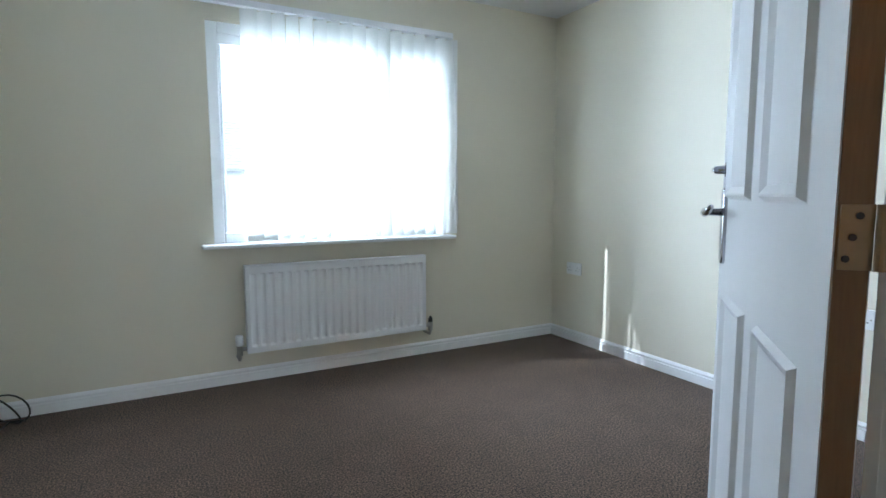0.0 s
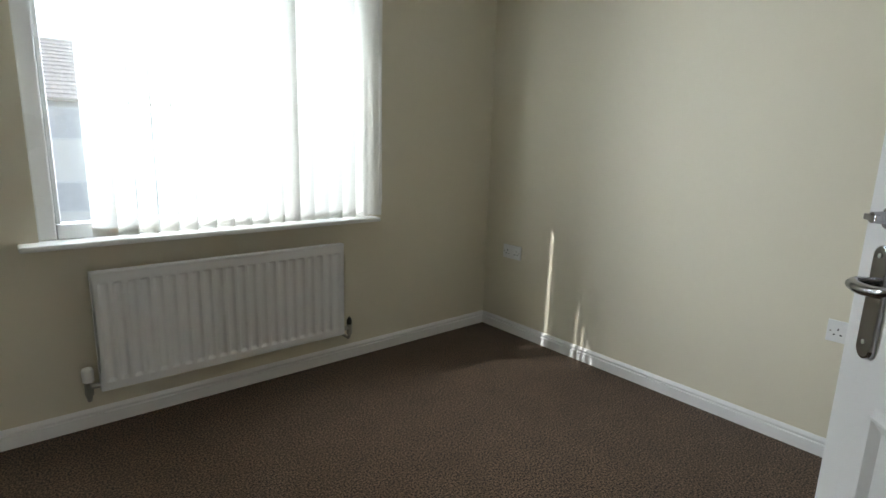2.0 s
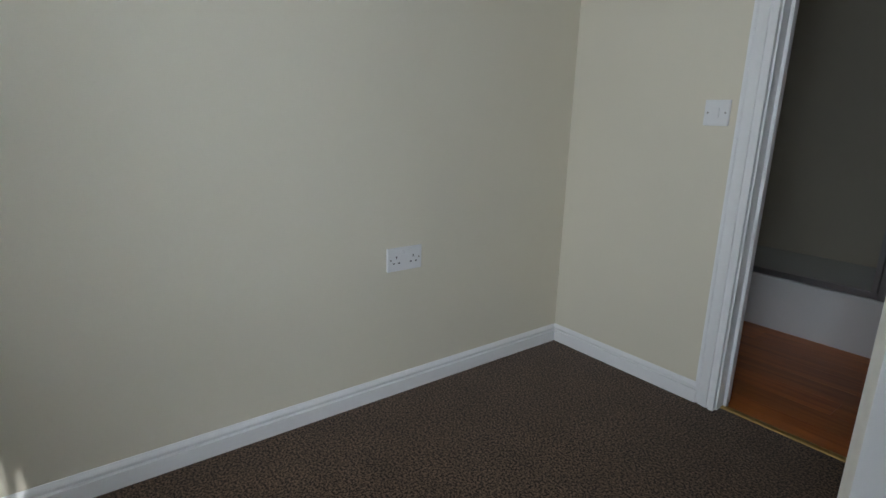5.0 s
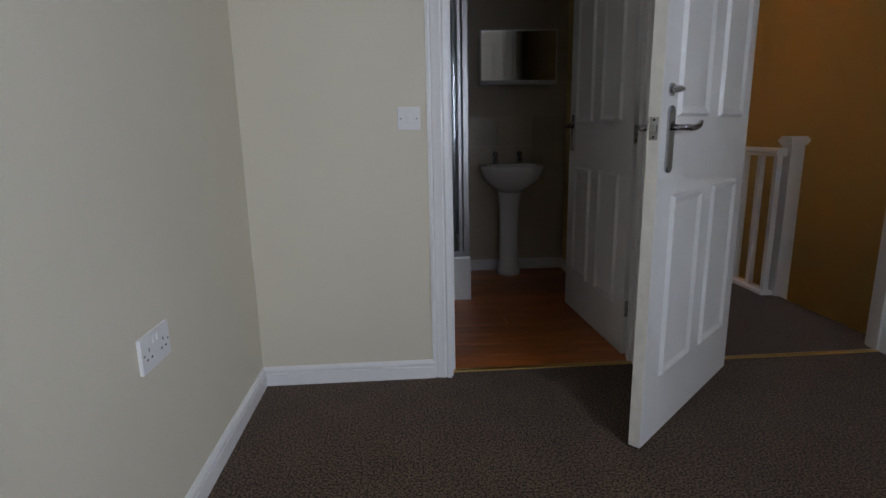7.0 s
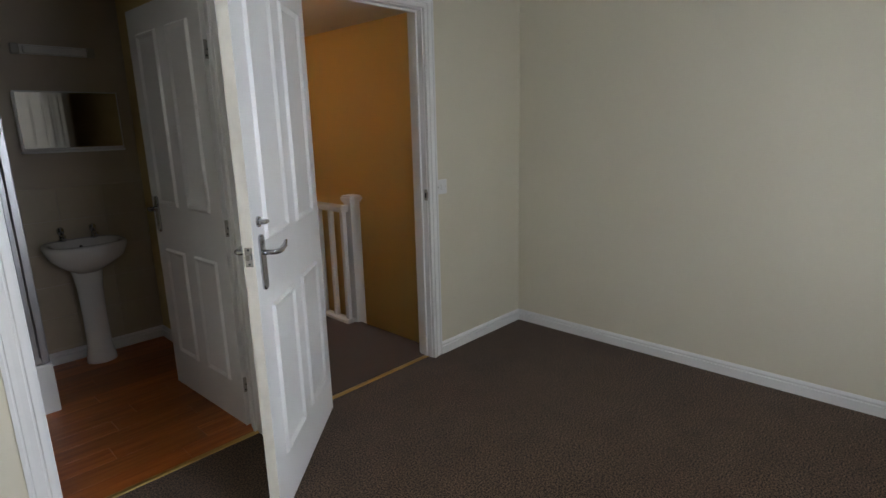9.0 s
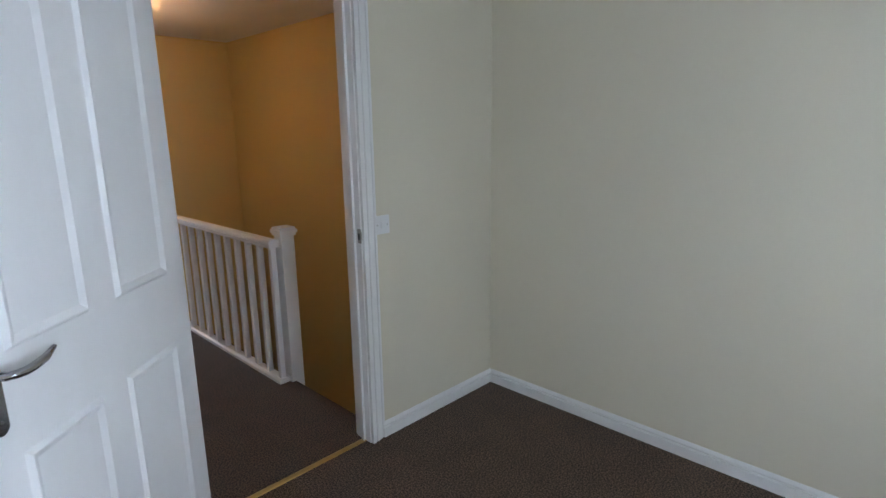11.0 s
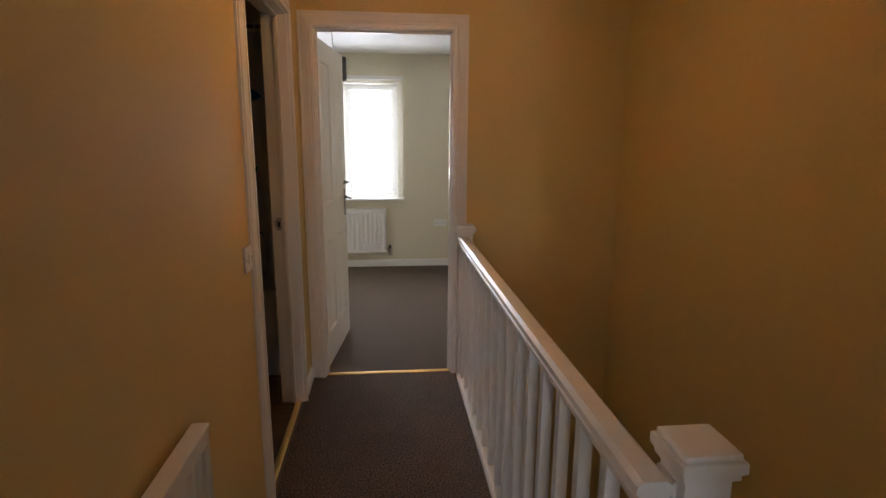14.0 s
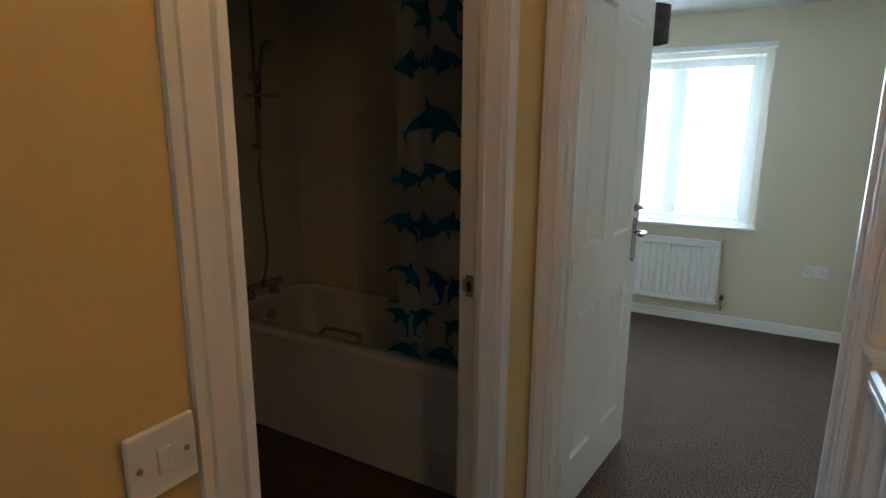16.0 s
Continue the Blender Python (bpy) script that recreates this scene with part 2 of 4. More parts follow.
def add_box(bm, x0, x1, y0, y1, z0, z1, bevel=0.0, m=None):
    v = [bm.verts.new((x, y, z)) for z in (z0, z1) for y in (y0, y1) for x in (x0, x1)]
    f = [bm.faces.new([v[i] for i in q]) for q in ((0, 2, 3, 1), (4, 5, 7, 6), (0, 1, 5, 4), (2, 6, 7, 3), (0, 4, 6, 2), (1, 3, 7, 5))]
    if m is not None:
        for q in v:
            q.co = m @ q.co
    if bevel:
        edges = {e for q in f for e in q.edges}
        bmesh.ops.bevel(bm, geom=list(edges), offset=bevel, segments=2, affect="EDGES", profile=0.6)
    return bm


def box(x0, x1, y0, y1, z0, z1, bevel=0.0, m=None):
    return add_box(bmesh.new(), x0, x1, y0, y1, z0, z1, bevel, m)


def add_tube(bm, pts, r, seg=10, caps=True):
    """A round tube through points; r is one radius or one for each point."""
    pts = [Vector(p) for p in pts]
    rs = r if isinstance(r, (list, tuple)) else [r] * len(pts)
    rings = []
    for i, p in enumerate(pts):
        d = (pts[min(i + 1, len(pts) - 1)] - pts[max(i - 1, 0)]).normalized()
        a = d.orthogonal().normalized() if i == 0 else (rings[-1][1] - rings[-1][1].dot(d) * d).normalized()
        b = d.cross(a)
        rings.append(([bm.verts.new(p + rs[i] * (math.cos(2 * math.pi * k / seg) * a + math.sin(2 * math.pi * k / seg) * b)) for k in range(seg)], a))
    for (q, _), (w, _) in zip(rings, rings[1:]):
        for k in range(seg):
            bm.faces.new((q[k], q[(k + 1) % seg], w[(k + 1) % seg], w[k]))
    if caps:
        bm.faces.new(list(reversed(rings[0][0])))
        bm.faces.new(rings[-1][0])
    return bm


def tube(pts, r, seg=10, caps=True):
    return add_tube(bmesh.new(), pts, r, seg, caps)


def lathe(profile, seg=24, scale=(1, 1)):
    """A turned shape from (radius, height) pairs."""
    bm = bmesh.new()
    rings = [[bm.verts.new((r * scale[0] * math.cos(2 * math.pi * k / seg), r * scale[1] * math.sin(2 * math.pi * k / seg), z)) for k in range(seg)] for r, z in profile]
    for q, w in zip(rings, rings[1:]):
        for k in range(seg):
            bm.faces.new((q[k], q[(k + 1) % seg], w[(k + 1) % seg], w[k]))
    bm.faces.new(list(reversed(rings[0])))
    bm.faces.new(rings[-1])
    return bm


def strip(profile, a, b, out):
    """A straight moulding from a to b: profile of (away from the wall, height); out is the way from the wall."""
    bm = bmesh.new()
    a, b, out = Vector(a), Vector(b), Vector(out).normalized()
    n = out.cross((b - a).normalized())
    if n.z < 0:
        n = -n
    ends = [[bm.verts.new(p + u * out + v * n) for u, v in profile] for p in (a, b)]
    k = len(profile)
    for i in range(k):
        bm.faces.new((ends[0][i], ends[0][(i + 1) % k], ends[1][(i + 1) % k], ends[1][i]))
    bm.faces.new(ends[0])
    bm.faces.new(list(reversed(ends[1])))
    return bm


# ---- the structure ----
H = 2.305          # ceiling height
D = 2.846         # bedroom depth
XW = -3.62       # west wall
XL = -1.85        # landing's east wall
XS = -3.71       # stairwell's west wall
YL = -3.249       # landing's end wall
YS = -6.137         # far bedroom's window wall
T = 0.1


def wall_along_x(name, x0, x1, y0, y1, openings=(), z0=0.0, z1=H, mat=CREAM, label=""):
    """A wall along x with rectangular openings (x0, x1, z0, z1)."""
    bm = bmesh.new()
    x = x0
    for a, b, lo, hi in sorted(openings):
        add_box(bm, x, a, y0, y1, z0, z1)
        if lo > z0:
            add_box(bm, a, b, y0, y1, z0, lo)
        if hi < z1:
            add_box(bm, a, b, y0, y1, hi, z1)
        x = b
    add_box(bm, x, x1, y0, y1, z0, z1)
    return tagged(part(name, bm, mat), label or "smooth plastered wall painted cream", "wall", kind="structure")


def wall_along_y(name, y0, y1, x0, x1, openings=(), z0=0.0, z1=H, mat=CREAM, label=""):
    bm = bmesh.new()
    y = y0
    for a, b, lo, hi in sorted(openings):
        add_box(bm, x0, x1, y, a, z0, z1)
        if lo > z0:
            add_box(bm, x0, x1, a, b, z0, lo)
        if hi < z1:
            add_box(bm, x0, x1, a, b, hi, z1)
        y = b
    add_box(bm, x0, x1, y, y1, z0, z1)
    return tagged(part(name, bm, mat), label or "smooth plastered wall painted cream", "wall", kind="structure")


WIN = (-2.34, -0.935, 0.782, 1.964)
WIN2 = (-2.45, -1.2, 0.765, 2.0)
WIN3 = (-3.56, -3.2, 0.765, 2.0)
ENS = (-1.567, -0.782, 2.015)      # clear openings: two sides and head
HALL = (-2.711, -1.9, 2.02)
HALL2 = (-2.7, -1.942, 2.012)
BATH = (-2.935, -2.08, 2.012)      # along y
LIN = 0.028                       # lining thickness

wall_along_x("wall_north", XW - T, T, D, D + 0.13, [WIN])
wall_along_y("wall_east", -1.74, D, 0.0, T)
wall_along_y("wall_west", -0.1, D, XW - T, XW)
wall_along_x("wall_south", XS, 0.0, -T, 0.0, [(ENS[0] - LIN, ENS[1] + LIN, 0, ENS[2] + LIN), (HALL[0] - LIN, HALL[1] + LIN, 0, HALL[2] + LIN)])
wall_along_x("wall_ensuite_back", XL + T, T, -1.84, -1.74, mat=TAN, label="smooth plastered tan wall, darkened in colour for the dim ensuite")
wall_along_y("wall_landing_east", -4.0, -T, XL, XL + T, [(BATH[0] - LIN, BATH[1] + LIN, 0, BATH[2] + LIN)], mat=LANDING, label="smooth plastered landing wall painted warm yellow")
wall_along_x("wall_landing_end", XS, XL, YL - T, YL, [(HALL2[0] - LIN, HALL2[1] + LIN, 0, HALL2[2] + LIN)], mat=LANDING, label="smooth plastered landing wall painted warm yellow")
wall_along_y("wall_stairwell", YL - T, -T, XS - T, XS, z0=-2.6, mat=LANDING, label="smooth plastered landing wall painted warm yellow")
wall_along_x("wall_stairwell_end", XS, -2.805, YL - T + 0.002, YL + 0.002, z0=-2.6, z1=0, mat=LANDING, label="smooth plastered landing wall painted warm yellow")
wall_along_y("wall_stairwell_side", YL, -0.92, -2.805, -2.745, z0=-2.6, z1=-0.2, mat=LANDING, label="smooth plastered landing wall painted warm yellow")
wall_along_x("wall_under_bedroom", XS, -2.745, -T, -0.002, z0=-2.6, z1=0, mat=LANDING, label="smooth plastered landing wall painted warm yellow")
wall_along_x("wall_far_window", XW - T, T, YS - 0.28, YS, [WIN2, WIN3])
wall_along_y("wall_far_west", YS, YL - T, XW - T, XW)
wall_along_y("wall_far_east", YS, -4.1, 0.0, T)
wall_along_x("wall_bathroom_back", XL, T, -4.1, -4.0)
wall_along_y("wall_bathroom_east", -4.0, -1.84, -0.09, -0.002)


def slab(name, x0, x1, y0, y1, z0, z1, mat, label, category="floor"):
    return tagged(part(name, box(x0, x1, y0, y1, z0, z1), mat), label, category, kind="structure")


slab("floor_bedroom", XW, 0, -0.05, D, -0.2, 0, CARPET, "brown twist pile carpet laid wall to wall")
slab("floor_landing", -2.825, XL, YL - 0.04, -0.05, -0.2, 0, CARPET, "brown twist pile carpet on the landing")
slab("floor_far_bedroom", XW, 0, YS, YL - 0.04, -0.2, 0, CARPET, "brown twist pile carpet laid wall to wall")
slab("floor_ensuite", XL + T, 0, -1.74, -0.05, -0.2, -0.008, DARK_VINYL, "dark sub-floor under laminate boards")
slab("floor_bathroom", XL, -0.09, -4.0, -1.84, -0.2, -0.004, DARK_VINYL, "dark wood-effect vinyl bathroom floor")
slab("floor_stairwell", XS, -2.745, YL, -0.1, -2.7, -2.6, CARPET, "brown carpet at the foot of the stairs")
slab("ceiling_bedroom", XW - T, T, -0.05, D + 0.28, H, H + 0.1, WHITE_CEIL, "smooth white painted ceiling", "ceiling")
slab("ceiling_landing", XS - T, T, YL - 0.05, -0.05, H, H + 0.1, WHITE_CEIL, "smooth white painted ceiling", "ceiling")
slab("ceiling_far_bedroom", XW - T, T, YS - 0.28, YL - 0.05, H, H + 0.1, WHITE_CEIL, "smooth white painted ceiling", "ceiling")

SKIRT = [(0, 0), (0.015, 0), (0.015, 0.048), (0.0145, 0.0492), (0.005, 0.0505), (0.005, 0.056), (0.0125, 0.0575), (0.0135, 0.065), (0.010, 0.0705), (0.006, 0.075), (0.004, 0.078), (0, 0.078)]


def skirting(a, b, out):
    ob = part("baseboard", strip(SKIRT, (*a, 0.0), (*b, 0.0), (*out, 0)), GLOSS)
    return tagged(ob, "white gloss moulded skirting board", "baseboard", kind="structure")


AW = 0.08        # architrave width
skirting((XW, D), (0, D), (0, -1))
skirting((0, 0.015), (0, D - 0.015), (-1, 0))
skirting((XW, 0.015), (XW, D - 0.015), (1, 0))
skirting((ENS[1] + AW - 0.003, 0), (0, 0), (0, 1))
skirting((ENS[0] - AW, 0), (HALL[1] + AW, 0), (0, 1))
skirting((XW, 0), (HALL[0] - AW + 0.003, 0), (0, 1))
skirting((XL, BATH[1] + AW), (XL, -T - 0.015), (-1, 0))
skirting((XL, YL + 0.02), (XL, BATH[0] - AW), (-1, 0))
skirting((XW, YS), (0, YS), (0, 1))
skirting((XW, YS + 0.015), (XW, YL - T - 0.015), (1, 0))
skirting((XL + T, -1.74), (-1.0, -1.74), (0, 1))
skirting((XL + T, -1.725), (XL + T, -0.13), (1, 0))

ARCH = [(0, 0), (0.018, 0.0), (0.02, 0.014), (0.02, 0.018), (0.012, 0.021), (0.012, 0.026), (0.017, 0.028), (0.013, 0.046), (0.011, 0.06), (0.006, 0.062), (0.006, 0.066), (0.009, 0.069), (0.009, AW), (0, AW)]


def door_frame(name, lo, hi, head, along, face0, face1, label, stop_at):
    """Lining, stop bead and moulded architrave on both wall faces. along: 'x' or 'y'; face0 < face1 are the wall's faces."""
    top = tagged(new(name), label, "door frame", kind="structure")

    def put(bm, nm):
        if along == "y":
            bmesh.ops.transform(bm, matrix=Matrix(((0, 1, 0, 0), (1, 0, 0, 0), (0, 0, 1, 0), (0, 0, 0, 1))), verts=bm.verts)
        part(nm, bm, GLOSS, top)

    put(box(lo - LIN, lo, face0 - 0.001, face1 + 0.001, 0, head + LIN, 0.001), "lining")
    put(box(hi, hi + LIN, face0 - 0.001, face1 + 0.001, 0, head + LIN, 0.001), "lining")
    put(box(lo, hi, face0 - 0.001, face1 + 0.001, head, head + LIN, 0.001), "lining")
    s0, s1 = stop_at
    put(box(lo, lo + 0.012, s0, s1, 0, head - 0.012, 0.002), "stop_bead")
    put(box(hi - 0.012, hi, s0, s1, 0, head - 0.012, 0.002), "stop_bead")
    put(box(lo, hi, s0, s1, head - 0.012, head, 0.002), "stop_bead")
    g = 0.006
    for face, out in ((face0, -1), (face1, 1)):
        for x, way in ((lo - g, -1), (hi + g, 1)):
            bm = bmesh.new()
            rings = [[bm.verts.new((x + way * v, face + out * u, z + (v if z else 0))) for u, v in ARCH] for z in (0.0, head + g)]
            k = len(ARCH)
            for i in range(k):
                bm.faces.new((rings[0][i], rings[0][(i + 1) % k], rings[1][(i + 1) % k], rings[1][i]))
            bm.faces.new(rings[0])
            bm.faces.new(rings[1])
            put(bm, "architrave")
        bm = bmesh.new()
        rings = [[bm.verts.new((x + way * v, face + out * u, head + g + v)) for u, v in ARCH] for x, way in ((lo - g, -1), (hi + g, 1))]
        for i in range(k):
            bm.faces.new((rings[0][i], rings[0][(i + 1) % k], rings[1][(i + 1) % k], rings[1][i]))
        bm.faces.new(rings[0])
        bm.faces.new(rings[1])
        put(bm, "architrave")
    return top


f_ens = door_frame("door_frame_ensuite", ENS[0], ENS[1], ENS[2], "x", -T, 0.0, "white gloss door lining with moulded architrave", (-0.065, -0.045))
f_hall = door_frame("door_frame_bedroom", HALL[0], HALL[1], HALL[2], "x", -T, 0.0, "white gloss door lining with moulded architrave", (-0.055, -0.035))
f_hall2 = door_frame("door_frame_far_bedroom", HALL2[0], HALL2[1], HALL2[2], "x", YL - T, YL, "white gloss door lining with moulded architrave", (YL - 0.06, YL - 0.04))
f_bath = door_frame("door_frame_bathroom", BATH[0], BATH[1], BATH[2], "y", XL, XL + T, "white gloss door lining with moulded architrave", (XL + 0.04, XL + 0.06))


def strike(parent, m):
    """A steel strike plate with its lip; local x faces out of the jamb."""
    bm = box(-0.001, 0.0025, -0.012, 0.012, -0.032, 0.032, 0.001)
    add_box(bm, 0.0, 0.006, 0.012, 0.02, -0.015, 0.02, 0.002)
    bmesh.ops.transform(bm, matrix=m, verts=bm.verts)
    sp = part("strike_plate", bm, DULL_STEEL, parent, "dull steel strike plate")
    bm = box(0.001, 0.0045, -0.006, 0.006, -0.016, 0.012)
    bmesh.ops.transform(bm, matrix=m, verts=bm.verts)
    part("latch_hole", bm, DARK, sp)


strike(f_hall, pose(HALL[0], -0.008, 1.015))
strike(f_bath, pose(XL + 0.083, BATH[0], 0.997, 0, 0, 90) @ Matrix.Diagonal((1, -1, 1, 1)))

for nm, x0, x1, y in (("threshold_strip_bedroom", HALL[0], HALL[1], -0.045), ("threshold_strip_ensuite", ENS[0], ENS[1], -0.045), ("threshold_strip_far_bedroom", HALL2[0], HALL2[1], YL - 0.035)):
    tagged(part(nm, strip([(-0.016, 0), (-0.012, 0.004), (0, 0.006), (0.012, 0.004), (0.016, 0)], (x0, y, 0), (x1, y, 0), (0, 1, 0)), BRASS), "worn brass carpet strip across the doorway", "threshold strip", kind="structure")
tagged(part("threshold_strip_bathroom", strip([(-0.016, 0), (-0.012, 0.004), (0, 0.006), (0.012, 0.004), (0.016, 0)], (XL + 0.03, BATH[0], 0), (XL + 0.03, BATH[1], 0), (1, 0, 0)), BRASS), "worn brass carpet strip across the doorway", "threshold strip", kind="structure")


# ---- windows and blinds ----
def window(name, win, y, out, mullion, label, head=0.0):
    """A white plastic frame in its opening. out: +1 where outside is towards +y."""
    x0, x1, z0, z1 = win
    top = tagged(new(name), label, "window", kind="structure")
    ya, yb = sorted((y, y + 0.07 * out))
    w = 0.06
    for a, b, c, d in ((x0, x0 + w, z0, z1), (x1 - w, x1, z0, z1), (x0 + w, x1 - w, z0, z0 + w), (x0 + w, x1 - w, z1 - w, z1)):
        part("window_frame", box(a, b, ya, yb, c, d, 0.006), UPVC, top)
    part("mullion", box(mullion - 0.035, mullion + 0.035, ya, yb, z0 + w, z1 - w, 0.006), UPVC, top)
    if head:
        part("top_sash", box(x0 + w, x1 - w, min(y, y + 0.02 * out), max(y, y + 0.02 * out), z1 - head, z1 - w, 0.004), UPVC, top)
    yc = y + 0.03 * out
    for a, b in ((x0 + w, mullion - 0.035), (mullion + 0.035, x1 - w)):
        part("bead", box(a, a + 0.018, min(yc - 0.02 * out, yc), max(yc - 0.02 * out, yc), z0 + w, z1 - w, 0.004), UPVC, top)
        part("bead", box(b - 0.018, b, min(yc - 0.02 * out, yc), max(yc - 0.02 * out, yc), z0 + w, z1 - w, 0.004), UPVC, top)
        pane = part("pane", box(a, b, yc - 0.003, yc + 0.003, z0 + w, z1 - w), GLASS, top)
        pane.visible_shadow = False
    return top


window("window_north", WIN, D + 0.03, 1, -1.35, "white plastic framed window with clear panes", 0.115)
window("window_south", WIN2, YS - 0.15, -1, -1.89, "white plastic framed window with clear panes")

window("window_south_side", WIN3, YS - 0.15, -1, -3.38, "narrow white plastic framed window")


def sill(name, x0, x1, y0, y1, z):
    tagged(part(name, box(x0, x1, y0, y1, z - 0.022, z, 0.008), GLOSS), "white gloss painted window board", "window sill", kind="structure")


sill("window_sill_north", -2.404, -0.877, D - 0.085, D + 0.03, 0.785)
sill("window_sill_south", -2.51, -1.14, YS - 0.15, YS + 0.06, 0.776)
sill("window_sill_south_side", -3.61, -3.15, YS - 0.15, YS + 0.06, 0.776)


def vertical_blind(name, x0, x1, y, z_top, z_bot, first, last, count, out, angles, mat, label, base=46):
    """A head rail with hanging fabric vanes, each turned by its own angle, with weights and a bottom chain."""
    top = thing(name, pose(0, 0, 0), label, "blind", "vertical blinds")
    part("head_rail", box(x0, x1, y - 0.02, y + 0.02, z_top, z_top + 0.035, 0.004), ENAMEL, top, "white aluminium head rail")
    step = (last - first) / (count - 1)
    for i in range(count):
        x = first + i * step
        a = radians(angles.get(i, base + 1.5 * math.sin(i * 2.3)))
        bm = bmesh.new()
        cols = 6
        rows = []
        for z in (z_top - 0.005, z_top - 0.03, z_top - 0.3, z_bot + 0.3, z_bot):
            row = []
            for c in range(cols + 1):
                u = (c / cols - 0.5) * 0.089
                bow = 0.006 * (1 - (2 * u / 0.089) ** 2) + 0.002 * math.sin(i * 1.7 + z)
                tw = a + 0.02 * math.sin(i * 3.1 + z * 2)
                row.append(bm.verts.new((x + u * math.cos(tw) - bow * math.sin(tw) * out, y + u * math.sin(tw) * -out - bow * math.cos(tw) * out, z)))
            rows.append(row)
        for q, w in zip(rows, rows[1:]):
            for c in range(cols):
                bm.faces.new((q[c], q[c + 1], w[c + 1], w[c]))
        vane = part("vane", bm, mat, top, smooth=True)
        dx, dy = math.cos(a) * 0.04, -math.sin(a) * 0.04 * out
        bm = bmesh.new()
        add_box(bm, -0.041, 0.041, -0.0022, 0.0022, z_bot + 0.002, z_bot + 0.036, 0.0015, pose(x, y, 0, 0, 0, math.degrees(math.atan2(dy, dx))))
        part("weight", bm, mat, vane, "flat weight in the hem")
        part("carrier", tube([(x, y, z_top + 0.01), (x, y, z_top - 0.012)], 0.004, 6), PLASTIC, vane)
    if out > 0:
        loop = [(x1 - 0.01, y - 0.02, z_top), (x1 + 0.008, y - 0.024, 1.7), (x1 + 0.014, y - 0.024, 1.2), (x1 + 0.012, y - 0.024, 0.89), (x1 + 0.018, y - 0.026, 0.845), (x1 + 0.028, y - 0.026, 0.86), (x1 + 0.026, y - 0.024, 1.2), (x1 + 0.014, y - 0.024, 1.7), (x1 - 0.004, y - 0.02, z_top)]
        part("control_chain", tube(loop, 0.0022, 6), PLASTIC, top, "white beaded control chain")
    for s in (-1, 1):
        pts = [(first + i * step / 3, y + s * 0.018, z_bot + 0.018 - 0.006 * abs(math.sin(i * math.pi / 3))) for i in range((count - 1) * 3 + 1)]
        part("bottom_chain", tube(pts, 0.0013, 5), PLASTIC, top)
    return top


vertical_blind("vertical_blind", -2.42, -0.895, D - 0.05, 2.03, 0.797, -2.13, -0.905, 17, 1,
               {0: 18, 1: 38, 7: 50, 8: 43, 9: 50, 10: 43, 11: 49.5, 12: 44, 15: 64, 16: 36}, VANE, "white fabric vertical blind drawn across the window", 52)
vertical_blind("vertical_blind", -2.51, -1.12, YS + 0.05, 2.035, 0.79, -2.455, -1.2, 16, -1,
               {0: -6, 1: -10}, VANE_SHEER, "sheer white vertical blind drawn across the window", -24)
vertical_blind("vertical_blind", -3.6, -3.16, YS + 0.05, 2.035, 0.79, -3.56, -3.205, 5, -1, {}, VANE_SHEER, "narrow sheer white vertical blind in the corner", -24)


